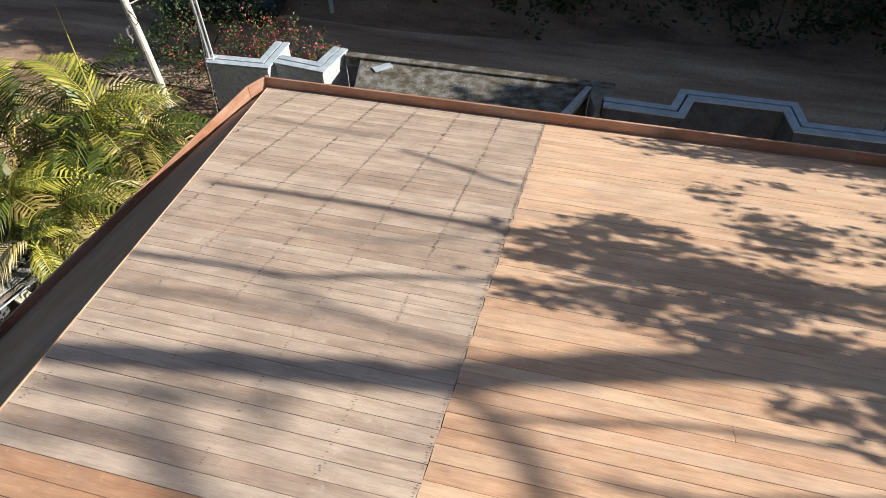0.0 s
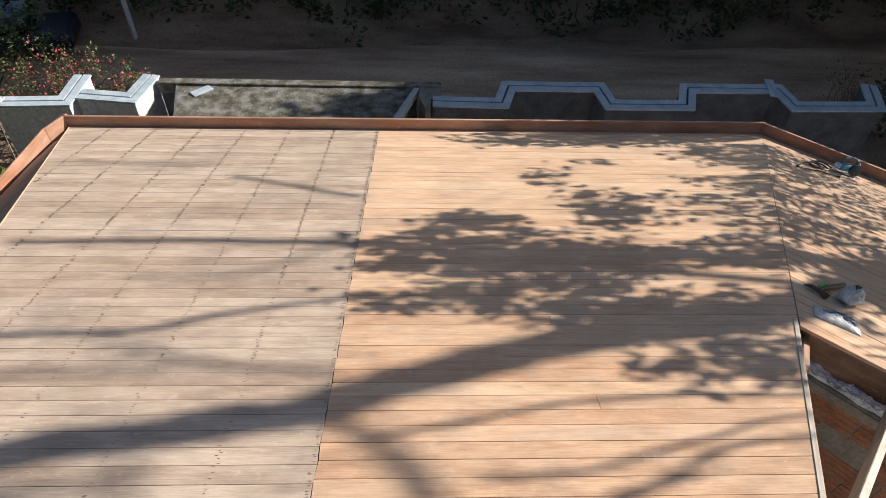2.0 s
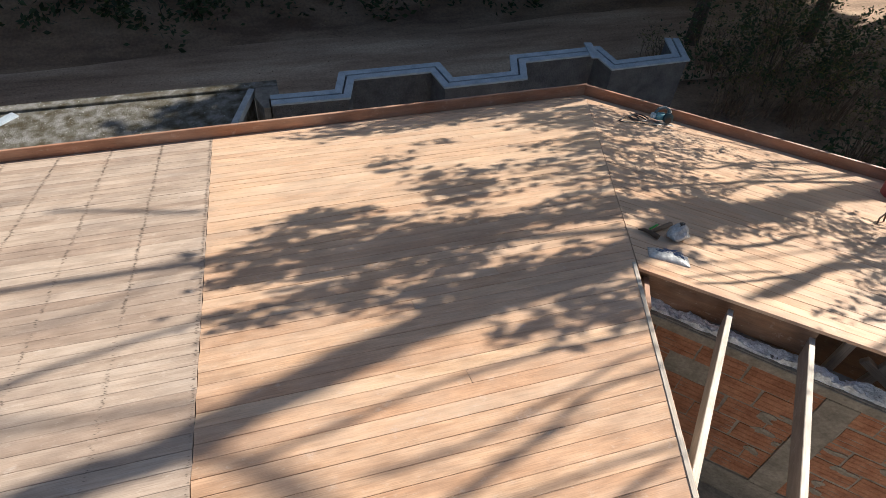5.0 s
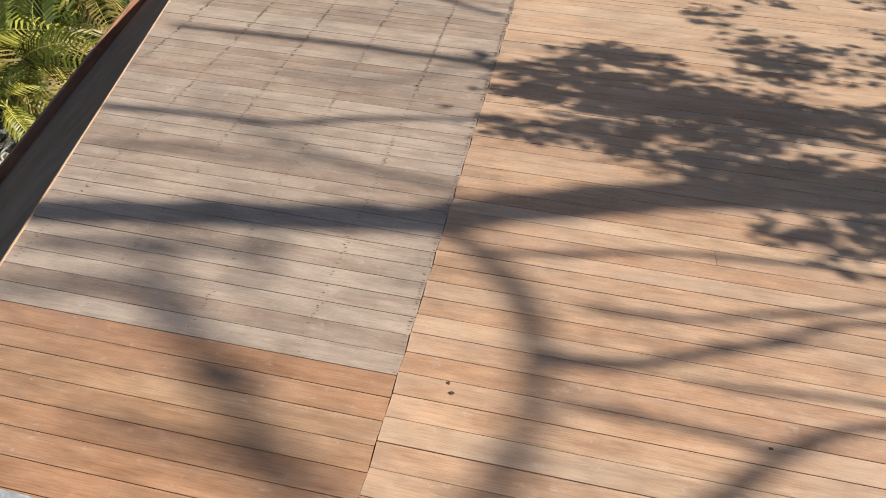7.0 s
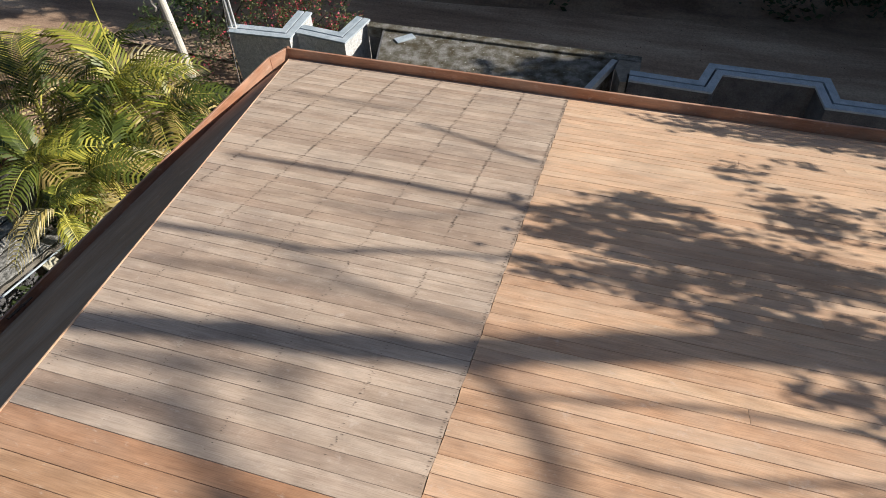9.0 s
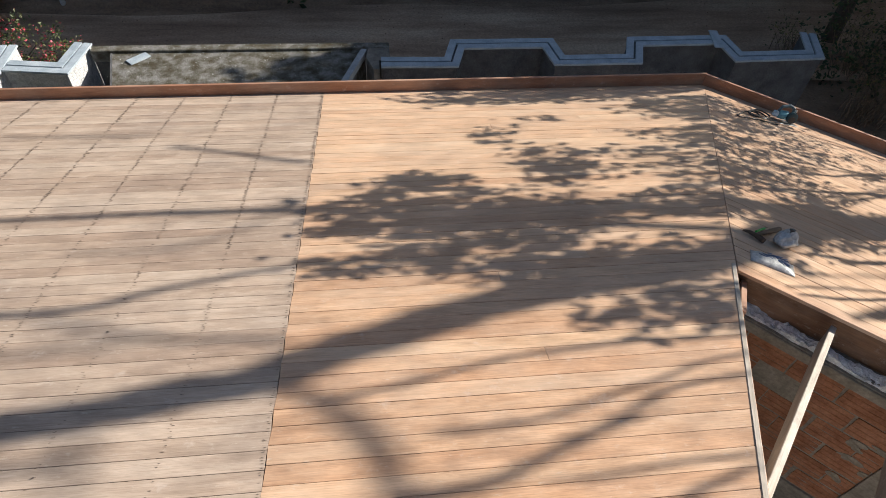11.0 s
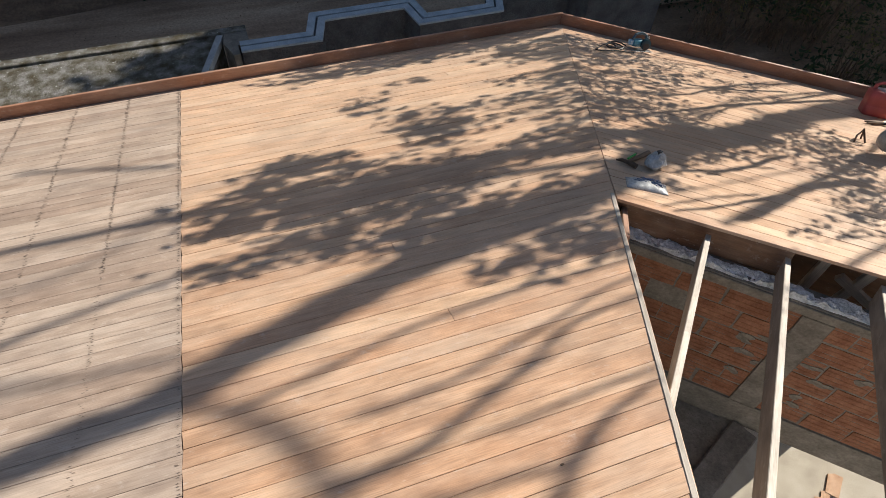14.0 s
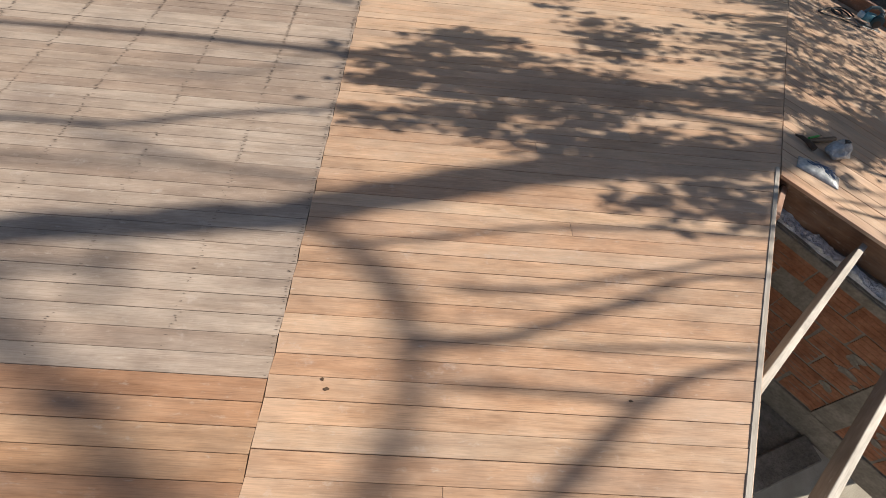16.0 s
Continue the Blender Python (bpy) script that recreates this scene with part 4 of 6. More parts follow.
def limb(bm, plan, far0, far1, r0, r1, wiggle=0.05, rng=None):
    """A limb whose shade runs along the given line of the roof."""
    pts = []
    n = len(plan) - 1
    for i in range(n):
        p0, p1, p2, p3 = plan[max(i - 1, 0)], plan[i], plan[i + 1], plan[min(i + 2, n)]
        for j in range(6):
            s = j / 6
            x, y = [0.5 * (2 * p1[k] + (p2[k] - p0[k]) * s + (2 * p0[k] - 5 * p1[k] + 4 * p2[k] - p3[k]) * s * s + (3 * p1[k] - p0[k] - 3 * p2[k] + p3[k]) * s ** 3) for k in (0, 1)]
            pts.append((x, y))
    pts.append(plan[-1])
    m = len(pts) - 1
    out = [up_sun(x + rng.normal(0, wiggle * 0.2), y + rng.normal(0, wiggle * 0.2), far0 + (far1 - far0) * i / m) for i, (x, y) in enumerate(pts)]
    tube(out, [(r0 + (r1 - r0) * i / m) * rng.uniform(0.85, 1.15) for i in range(m + 1)], 8, bm)
    return out


TR = np.random.default_rng(77)
shade_tree = thing("tree", "tall spreading tree with bare lower limbs and sparse leaves", "tree", pose(17.5, 3.0, GROUND))
wood_bm = bmesh.new()
main_limb = limb(wood_bm, [(7.6, -2.0), (6.70, -2.27), (5.49, -2.48), (4.21, -2.82), (3.66, -2.88), (3.28, -3.05), (2.96, -3.20), (2.62, -3.37), (2.26, -3.46), (1.84, -3.54), (1.47, -3.61), (1.14, -3.69), (0.68, -3.86), (0.26, -4.01), (-0.04, -4.17), (-0.38, -4.23), (-0.75, -4.31), (-1.18, -4.38), (-1.58, -4.47), (-1.89, -4.54), (-3.0, -4.75)], 10.0, 11.4, 0.17, 0.085, 0.05, TR)
side_limbs = (
        ([(3.6, -2.66), (3.2, -2.70), (2.89, -2.73), (2.51, -2.75), (2.04, -2.71), (1.65, -2.71), (1.2, -2.78)], 9.5, 10.5, 0.075, 0.035),
        ([(-0.16, -2.55), (-0.57, -2.55), (-0.99, -2.54), (-1.43, -2.54), (-1.88, -2.55), (-2.33, -2.58)], 10.5, 11, 0.045, 0.032),
        ([(0.12, -3.21), (-0.01, -3.25), (-0.41, -3.34), (-0.78, -3.45), (-1.05, -3.56), (-1.35, -3.59), (-1.69, -3.60), (-2.2, -3.66)], 9, 10.5, 0.02, 0.036),
        ([(0.0, -3.93), (-0.26, -3.88), (-0.52, -3.87), (-0.84, -3.79), (-1.03, -3.72), (-1.27, -3.64)], 13, 15, 0.026, 0.024),
        ([(-1.32, -4.58), (-1.12, -4.80), (-0.89, -5.01), (-0.66, -5.18), (-0.51, -5.34), (-0.36, -5.53)], 18, 20, 0.03, 0.05),
        ([(-0.95, -5.43), (-0.71, -5.47), (-0.47, -5.47), (-0.23, -5.52)], 18, 19, 0.035, 0.035),
        ([(-0.80, -4.39), (-0.75, -4.61), (-0.77, -4.79)], 15, 15, 0.025, 0.02),
        ([(-0.03, -1.78), (-0.33, -1.68), (-0.76, -1.50), (-1.21, -1.36)], 11, 11.5, 0.035, 0.025),
        ([(-1.51, -1.12), (-2.09, -1.08), (-2.70, -1.04)], 15, 15, 0.022, 0.02),
        ([(-0.07, -2.37), (-0.39, -2.78), (-0.83, -3.01), (-1.39, -3.00)], 14, 14.5, 0.02, 0.015),
)
low_limbs = (
        ([(0.05, -4.25), (0.28, -4.41), (0.45, -4.64), (0.52, -4.95), (0.50, -5.19), (0.43, -5.39), (0.38, -5.5)], 12.5, 14, 0.04, 0.045),
        ([(2.34, -4.09), (1.94, -4.09), (1.64, -4.08), (1.33, -4.11), (1.03, -4.15), (0.74, -4.22), (0.47, -4.29), (0.22, -4.34)], 6, 9, 0.013, 0.022),
        ([(2.27, -4.21), (2.00, -4.26), (1.75, -4.35), (1.49, -4.42), (1.27, -4.49), (1.05, -4.54), (0.68, -4.56)], 6, 8.5, 0.015, 0.018),
        ([(2.21, -4.35), (2.03, -4.37), (1.77, -4.41), (1.59, -4.50), (1.42, -4.58), (1.24, -4.66), (1.07, -4.73), (0.91, -4.80), (0.72, -4.84), (0.50, -4.87)], 6, 9.5, 0.015, 0.032),
        ([(1.72, -4.52), (1.53, -4.57), (1.39, -4.61), (1.19, -4.64)], 6, 7, 0.009, 0.012),
        ([(1.97, -4.79), (1.71, -4.79), (1.47, -4.81), (1.27, -4.83), (1.06, -4.83)], 6, 8, 0.016, 0.014),
        ([(1.94, -4.84), (1.72, -4.90), (1.56, -4.97), (1.42, -5.06), (1.28, -5.17), (1.13, -5.31), (0.98, -5.46), (0.84, -5.62)], 6, 10.5, 0.016, 0.042),
        ([(1.53, -5.01), (1.33, -5.06), (1.14, -5.04), (0.92, -5.04), (0.68, -5.03)], 7.5, 9, 0.016, 0.026),
        ([(0.92, -4.82), (0.68, -4.83), (0.50, -4.83)], 9, 10, 0.016, 0.024),
        ([(-1.75, -4.72), (-1.22, -4.62), (-0.94, -4.58), (-0.72, -4.55)], 17, 18, 0.045, 0.03),
        ([(-1.9, -5.05), (-1.26, -4.86), (-0.94, -5.02), (-0.67, -5.18), (-0.42, -5.36), (-0.15, -5.55)], 17, 18, 0.03, 0.045),
        ([(-1.9, -3.97), (-1.48, -3.92), (-1.09, -3.90), (-0.8, -3.88)], 16, 17, 0.03, 0.02),
        ([(-0.68, -5.20), (-0.57, -5.18)], 15, 15, 0.08, 0.06),
        ([(6.71, -1.98), (5.97, -2.00), (4.85, -2.16), (4.16, -2.39), (3.39, -2.39)], 7, 8, 0.03, 0.016),
        ([(6.37, -1.74), (4.79, -1.85), (4.15, -1.69), (3.66, -1.67)], 6.6, 7.5, 0.014, 0.008),
        ([(5.62, -3.11), (4.84, -3.42), (4.37, -3.54), (3.83, -3.69), (3.14, -3.90)], 7, 8, 0.035, 0.03),
        ([(4.84, -3.31), (4.09, -3.41), (3.57, -3.47), (2.75, -3.56)], 7, 8, 0.014, 0.01),
        ([(5.03, -4.08), (4.16, -4.29), (3.61, -4.42)], 7, 8, 0.03, 0.03),
)
for line, f0, f1, r0, r1 in side_limbs + low_limbs:
    limb(wood_bm, line, f0, f1, r0, r1, 0.02, TR)
# thin twigs over the corner slope and a fan of them past the open edge
TW = np.random.default_rng(5)
twigs = (
        ([(6.21, -1.66), (5.50, -1.74), (4.90, -1.82), (4.38, -1.86), (3.96, -1.97)], 4.6, 5, 0.015, 0.009),
        ([(5.94, -1.29), (5.40, -1.26), (4.92, -1.18), (4.69, -0.91)], 4.6, 5, 0.014, 0.008),
        ([(4.17, -3.34), (3.92, -3.29), (3.60, -3.30), (3.36, -3.29)], 4.6, 5, 0.012, 0.01),
        ([(3.70, -3.64), (3.25, -3.62), (2.85, -3.66)], 4.6, 5, 0.014, 0.01),
        ([(6.42, -2.00), (5.76, -2.11), (5.17, -2.21), (4.74, -2.27), (4.26, -2.42), (3.92, -2.53), (3.52, -2.65)], 4.6, 5, 0.024, 0.014),
        ([(6.46, -2.17), (5.78, -2.34), (5.21, -2.49), (4.68, -2.66), (4.24, -2.81), (3.86, -2.84), (3.56, -2.82), (3.27, -2.69)], 9, 9.5, 0.06, 0.06),
        ([(4.91, -3.61), (4.46, -3.61), (4.08, -3.65), (3.58, -3.82), (3.30, -3.88)], 5, 5.4, 0.04, 0.04),
        ([(6.4, -1.72), (5.99, -1.74), (5.19, -1.79), (4.49, -1.97), (4.06, -1.99)], 3.2, 3.8, 0.026, 0.014),
        ([(6.2, -2.18), (5.48, -2.21), (4.77, -2.23), (4.11, -2.32), (3.69, -2.36), (3.36, -2.43)], 3.2, 3.8, 0.03, 0.016),
        ([(6.31, -1.45), (5.64, -1.43), (5.23, -1.22), (4.87, -1.07)], 3.2, 3.8, 0.02, 0.01),
        ([(5.75, -1.96), (4.90, -1.84), (4.42, -1.64), (4.08, -1.40)], 3.2, 3.8, 0.02, 0.012),
        ([(3.87, -3.67), (3.33, -3.72), (2.90, -3.72)], 3.2, 3.8, 0.02, 0.012),
        ([(4.44, -3.16), (3.80, -3.31), (3.42, -3.28), (3.20, -3.28)], 3.2, 3.8, 0.024, 0.014),
)
for line, f0, f1, r0, r1 in twigs:
    limb(wood_bm, line, f0, f1, r0, r1, 0.03, TW)
# trunk and forks that carry them
tr_top = up_sun(8.4, -2.1, 11.0)
for a, b, r0, r1 in (((17.5, 3.0, GROUND), tr_top, 0.34, 0.2), (tr_top, main_limb[0], 0.2, 0.12), (main_limb[34], up_sun(-0.16, -2.55, 10.5), 0.05, 0.045),
                     (tr_top, up_sun(6.71, -1.98, 7.0), 0.1, 0.03), (tr_top, up_sun(5.62, -3.11, 7.0), 0.1, 0.035),
                     (tr_top, up_sun(6.37, -1.74, 6.6), 0.05, 0.016)):
    a, b = Vector(a), Vector(b)
    bend = Vector((0.3, 0.25, 0.4)) * (b - a).length * 0.06
    tube([a, a.lerp(b, 0.35) + bend * 0.8, a.lerp(b, 0.7) + bend * 0.7, b], [r0, r0 * 0.7 + r1 * 0.3, r0 * 0.3 + r1 * 0.7, r1], 10, wood_bm)
bmesh.ops.translate(wood_bm, vec=(-17.5, -3.0, -GROUND), verts=wood_bm.verts)
part("trunk", wood_bm, BARK, shade_tree, "grey-brown trunk and spreading limbs")


# openings in the crown, where the sun comes through
GAPS = ((2.40, -3.03, 0.56, 0.155, 2, 0.10), (1.95, -3.26, 0.22, 0.06, 3, 0.4), (1.35, -1.75, 0.45, 0.30, 0, 0.25), (2.35, -2.02, 0.28, 0.22, 0, 0.35), (0.9, -2.42, 0.3, 0.05, 0, 0.4), (1.1, -3.30, 0.5, 0.05, 0, 0.5))


def in_gap(rng, x, y):
    for gx, gy, rx, ry, turn, keep in GAPS:
        c, s = math.cos(radians(turn)), math.sin(radians(turn))
        ex, ey = (x - gx) * c + (y - gy) * s, (y - gy) * c - (x - gx) * s
        if (ex / rx) ** 2 + (ey / ry) ** 2 < 1.0 and rng.random() > keep:
            return True
    return False


def spray(rng, x, y, rx, ry, turn, dense, near, far):
    """Leaves in a loose layer above a patch of the roof, in sprays with gaps between."""
    count = max(3, int(dense * 44 * math.pi * rx * ry))
    out = []
    for _ in range(count):
        r, a = math.sqrt(rng.random()) * 1.12, rng.uniform(0, 2 * math.pi)
        ex, ey = r * math.cos(a) * rx, r * math.sin(a) * ry
        c, s = math.cos(radians(turn)), math.sin(radians(turn))
        px, py = x + ex * c - ey * s, y + ex * s + ey * c
        if in_gap(rng, px, py):
            continue
        head = up_sun(px, py, rng.uniform(near, far) * (0.52 if near > 7.9 else 0.56))
        run = np.array([1.0, rng.uniform(-0.3, 0.5), rng.uniform(-0.6, 0.3)])
        for _ in range(8):
            out.append(np.array(head) + run * rng.normal(0, 0.085 if near > 7.9 else 0.12) + rng.normal(0, 0.024, 3))
    return out


high_sprays = (
        (0.18, -2.48, 0.22, 0.13, 3, 0.8, 9.0, 10.8),
        (0.45, -2.62, 0.27, 0.25, 3, 1.2, 9.0, 10.8),
        (0.84, -2.09, 0.22, 0.10, 4, 1.2, 9.0, 10.8),
        (0.77, -2.48, 0.34, 0.32, 3, 1.4, 9.0, 10.8),
        (1.14, -2.68, 0.39, 0.31, 3, 1.5, 9.0, 10.8),
        (0.29, -3.26, 0.20, 0.09, 2, 1.0, 9.0, 10.8),
        (0.65, -3.23, 0.27, 0.16, 2, 1.3, 9.0, 10.8),
        (1.01, -3.09, 0.37, 0.29, 2, 1.5, 9.0, 10.8),
        (1.48, -2.87, 0.35, 0.37, 3, 1.5, 9.0, 10.8),
        (1.83, -1.96, 0.23, 0.41, 4, 1.3, 9.0, 10.8),
        (1.57, -1.46, 0.14, 0.20, 4, 0.8, 9.0, 10.8),
        (1.92, -2.78, 0.35, 0.28, 3, 1.4, 9.0, 10.8),
        (1.63, -3.36, 0.37, 0.16, 2, 1.5, 9.0, 10.8),
        (1.27, -3.47, 0.21, 0.10, 2, 0.9, 9.0, 10.8),
)
mid_sprays = (
        (2.36, -2.62, 0.44, 0.10, 3, 1.2, 8.2, 10.0),
        (2.02, -3.38, 0.44, 0.15, 2, 1.5, 8.2, 10.0),
        (2.35, -3.36, 0.20, 0.19, 2, 1.4, 8.2, 10.0),
        (2.50, -1.95, 0.32, 0.29, 4, 0.5, 8.2, 10.0),
        (2.93, -2.00, 0.28, 0.41, 3, 0.6, 8.2, 10.0),
        (3.18, -1.34, 0.31, 0.17, 4, 0.8, 8.2, 10.0),
        (3.62, -0.52, 0.52, 0.30, 10, 1.0, 8.2, 10.0),
        (3.02, -0.11, 1.06, 0.20, 5, 1.1, 8.2, 10.0),
        (1.82, -0.17, 1.09, 0.17, 5, 0.9, 8.2, 10.0),
        (2.05, -0.88, 0.22, 0.08, 5, 0.4, 8.2, 10.0),
        (1.96, -3.67, 0.19, 0.06, 2, 0.7, 8.2, 10.0),
        (2.34, -3.65, 0.09, 0.13, 2, 0.7, 8.2, 10.0),
        (2.28, -3.72, 0.22, 0.12, 3, 1.0, 8.2, 10.0),
        (2.08, -3.92, 0.30, 0.10, 3, 0.9, 8.2, 10.0),
        (2.32, -3.93, 0.15, 0.14, 3, 1.0, 8.2, 10.0),
        (1.78, -3.90, 0.20, 0.10, 3, 0.8, 8.2, 10.0),
        (1.90, -4.04, 0.16, 0.06, 3, 0.5, 8.2, 10.0),
)
near_sprays = (
        (4.78, -3.02, 0.33, 0.30, -14, 1.2, 5.6, 7.8),
        (4.84, -3.67, 0.28, 0.36, -16, 1.3, 5.6, 7.8),
        (5.14, -1.47, 0.61, 0.62, -10, 0.28, 5.6, 7.8),
        (4.34, -1.07, 0.45, 0.60, -9, 0.8, 5.6, 7.8),
        (3.92, -2.07, 0.44, 0.37, -12, 0.8, 5.6, 7.8),
        (4.13, -4.06, 0.24, 0.25, -18, 0.6, 5.6, 7.8),
        (5.12, -2.05, 0.38, 0.14, -12, 0.7, 5.6, 7.8),
        (3.32, -1.81, 0.20, 0.55, -26, 0.8, 5.6, 7.8),
        (3.04, -2.58, 0.17, 0.27, -22, 1.0, 5.6, 7.8),
        (3.49, -3.15, 0.27, 0.20, -16, 0.6, 5.6, 7.8),
        (4.23, -3.10, 0.30, 0.24, -15, 0.7, 5.6, 7.8),
        (4.63, -4.05, 0.19, 0.41, -17, 0.6, 5.6, 7.8),
        (3.60, -4.04, 0.16, 0.12, -18, 0.5, 5.6, 7.8),
)
fill_sprays = (
        (0.34, -2.74, 0.22, 0.24, 3, 1.1, 8.0, 9.6),
        (0.30, -3.33, 0.24, 0.07, 2, 1.2, 8.0, 9.6),
        (0.83, -2.22, 0.32, 0.13, 3, 1.5, 8.0, 9.6),
        (1.97, -1.90, 0.24, 0.36, 4, 1.7, 8.0, 9.6),
        (1.86, -3.85, 0.30, 0.10, 2, 1.1, 8.0, 9.6),
        (2.20, -3.48, 0.22, 0.07, 2, 1.2, 8.0, 9.6),
        (1.58, -1.22, 0.14, 0.10, 2, 1.0, 8.0, 9.6),
        (1.63, -1.60, 0.19, 0.17, 4, 0.8, 8.0, 9.6),
        (2.67, -2.63, 0.28, 0.19, 3, 1.2, 8.0, 9.6),
        (1.83, -3.44, 0.36, 0.12, 2, 1.5, 8.0, 9.6),
        (2.22, -3.51, 0.26, 0.10, 2, 1.4, 8.0, 9.6),
)
edge_sprays = (
        (2.16, -3.77, 0.18, 0.13, 2, 0.8, 8.0, 9.6),
        (1.20, -3.35, 0.36, 0.10, 2, 1.3, 8.0, 9.6),
        (1.76, -3.15, 0.26, 0.14, 2, 1.2, 8.0, 9.6),
        (1.31, -2.81, 1.13, 0.15, 3, 1.0, 8.0, 9.6),
        (2.58, -0.21, 1.41, 0.21, 5, 1.6, 8.0, 9.6),
        (3.58, -0.72, 0.51, 0.31, 11, 1.2, 8.0, 9.6),
        (3.40, -1.42, 0.29, 0.23, 10, 0.9, 8.0, 9.6),
        (2.94, -2.49, 0.18, 0.29, 8, 1.0, 8.0, 9.6),
        (0.75, -2.74, 0.50, 0.32, 3, 0.4, 8.4, 9.6),
        (1.50, -2.95, 0.60, 0.34, 3, 0.25, 8.4, 9.6),
        (3.35, -2.92, 0.55, 0.26, -10, 1.1, 8.0, 9.6),
        (4.05, -2.80, 0.50, 0.20, -12, 1.5, 8.0, 9.6),
        (2.60, -3.02, 0.30, 0.20, -10, 0.9, 8.0, 9.6),
        (2.92, -3.36, 0.26, 0.13, -15, 1.2, 8.0, 9.6),
)
corner_sprays = (
        (3.97, -1.01, 0.31, 0.67, -11, 1.2, 5.6, 7.6),
        (4.24, -1.31, 0.37, 0.65, -10, 0.9, 5.6, 7.6),
        (4.74, -1.15, 0.41, 0.50, -9, 0.4, 5.6, 7.6),
        (4.96, -1.66, 0.46, 0.42, -10, 0.22, 5.6, 7.6),
        (3.45, -1.97, 0.30, 0.49, -17, 1.4, 5.6, 7.6),
        (3.70, -2.28, 0.36, 0.37, -13, 1.2, 5.6, 7.6),
        (4.03, -2.54, 0.37, 0.27, -13, 1.1, 5.6, 7.6),
        (3.16, -2.77, 0.31, 0.19, -17, 1.4, 5.6, 7.6),
        (4.96, -2.93, 0.40, 0.32, -14, 1.3, 5.6, 7.6),
)
rim_sprays = (
        (4.87, -3.24, 0.27, 0.26, -15, 1.6, 5.6, 7.6),
        (4.50, -3.78, 0.24, 0.30, -17, 1.1, 5.6, 7.6),
        (4.42, -4.09, 0.27, 0.27, -17, 1.1, 5.6, 7.6),
        (5.22, -3.78, 0.24, 0.44, -16, 1.5, 5.6, 7.6),
        (3.88, -2.85, 0.35, 0.26, -14, 1.5, 5.6, 7.6),
        (3.43, -2.91, 0.28, 0.19, -15, 1.5, 5.6, 7.6),
        (4.88, -2.55, 0.35, 0.25, -13, 0.9, 5.6, 7.6),
        (2.46, -3.24, 0.18, 0.16, -36, 1.2, 5.6, 7.6),
        (2.74, -3.01, 0.23, 0.17, -28, 1.3, 5.6, 7.6),
        (3.55, -4.82, 0.36, 0.13, 40, 0.8, 5.6, 7.6),
        (3.10, -5.18, 0.30, 0.12, 40, 0.7, 5.6, 7.6),
        (3.22, -4.40, 0.22, 0.10, 40, 0.4, 5.6, 7.6),
)
for patches, size, more in ((high_sprays + mid_sprays + fill_sprays + edge_sprays, 0.09, 2.1), (near_sprays + corner_sprays + rim_sprays, 0.070, 2.2)):
    crown = []
    for x, y, rx, ry, turn, dense, near, far in patches:
        crown += spray(TR, x, y, rx, ry, turn, dense * more, near, far)
    crown = np.array(crown) - np.array([17.5, 3.0, GROUND])
    part("crown", leaves_mesh("crown", crown, size, TR, 0.3, 0.55), LEAF_TREE, shade_tree, "sparse sprays of small leaves")


def grove_tree(x, y, h, blobs, seed, label):
    rng = np.random.default_rng(seed)
    z = ground_z(x, y)
    t = thing("tree", label, "tree", pose(x, y, z), "trees beyond the road")
    top = Vector((rng.uniform(-0.6, 0.6), rng.uniform(-0.6, 0.6), h * 0.62))
    b = tube([Vector((0, 0, -0.1)), Vector((top.x * 0.3, top.y * 0.2, h * 0.25)), top], [0.26, 0.2, 0.14], 9)
    for bx, by, bz, r in blobs:
        q = Vector((bx, by, bz))
        mid = top.lerp(q, 0.5) + Vector((0, 0, 0.3))
        tube([top * 0.92, mid, q], [0.11, 0.07, 0.02], 6, b)
    part("trunk", b, BARK, t, "dark trunk and limbs")
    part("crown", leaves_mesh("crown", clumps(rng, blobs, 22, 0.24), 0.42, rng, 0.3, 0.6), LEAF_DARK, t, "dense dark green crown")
    return t


GR = np.random.default_rng(9)
for x, y, h in ((-10.0, 18.0, 13), (-3.0, 18.5, 13), (4.0, 18.0, 13), (10.5, 18.0, 14), (17.0, 17.5, 14), (24.0, 17.0, 14), (31.0, 16.5, 14), (-17.0, 17.0, 12), (8.0, 23.0, 15), (20.0, 23.0, 15), (34.0, 21.0, 15),
                (15.5, 11.6, 11), (20.0, 11.0, 12), (25.0, 11.0, 12), (22.0, 7.6, 11), (28.0, 8.5, 12)):
    low = y < 13
    bl = [(GR.uniform(-2.6, 2.6), GR.uniform(-1.2, 1.6) if low else GR.uniform(-3.6, 2.0), h * GR.uniform(0.5, 0.95), GR.uniform(1.5, 2.2)) for _ in range(9)]
    grove_tree(x, y, h, bl, int(x * 7 + y * 13) + 500, "tall dark tree shading the road")
# an unseen broad low canopy, added to keep the boundary wall and the road in shade
CN = np.random.default_rng(15)
roof_of_leaves = []
for gy, start in ((4.4, -1.5), (6.0, -1.9), (7.4, 0.4), (9.0, 0.0), (10.6, -1.5), (12.4, -2.5), (14.2, -3.5), (16.0, 8.0), (18.0, 10.0)):
    for k in range(15 if gy < 5 else 21 if gy < 10 else 24 if gy < 15 else 14):
        q = Vector((start + 1.15 * k + CN.uniform(-0.4, 0.4), gy + CN.uniform(-0.6, 0.6), -5.0)) + SUN * CN.uniform(19.0, 22.0)
        roof_of_leaves.append((q.x - 27.5, q.y - 12.5, q.z - ground_z(27.5, 12.5), CN.uniform(1.0, 1.35)))
grove_tree(27.5, 12.5, 11.0, roof_of_leaves, 71, "unseen wide-crowned tree added to shade the boundary wall")
# a second unseen crown, added up-sun to darken the yard
beside = []
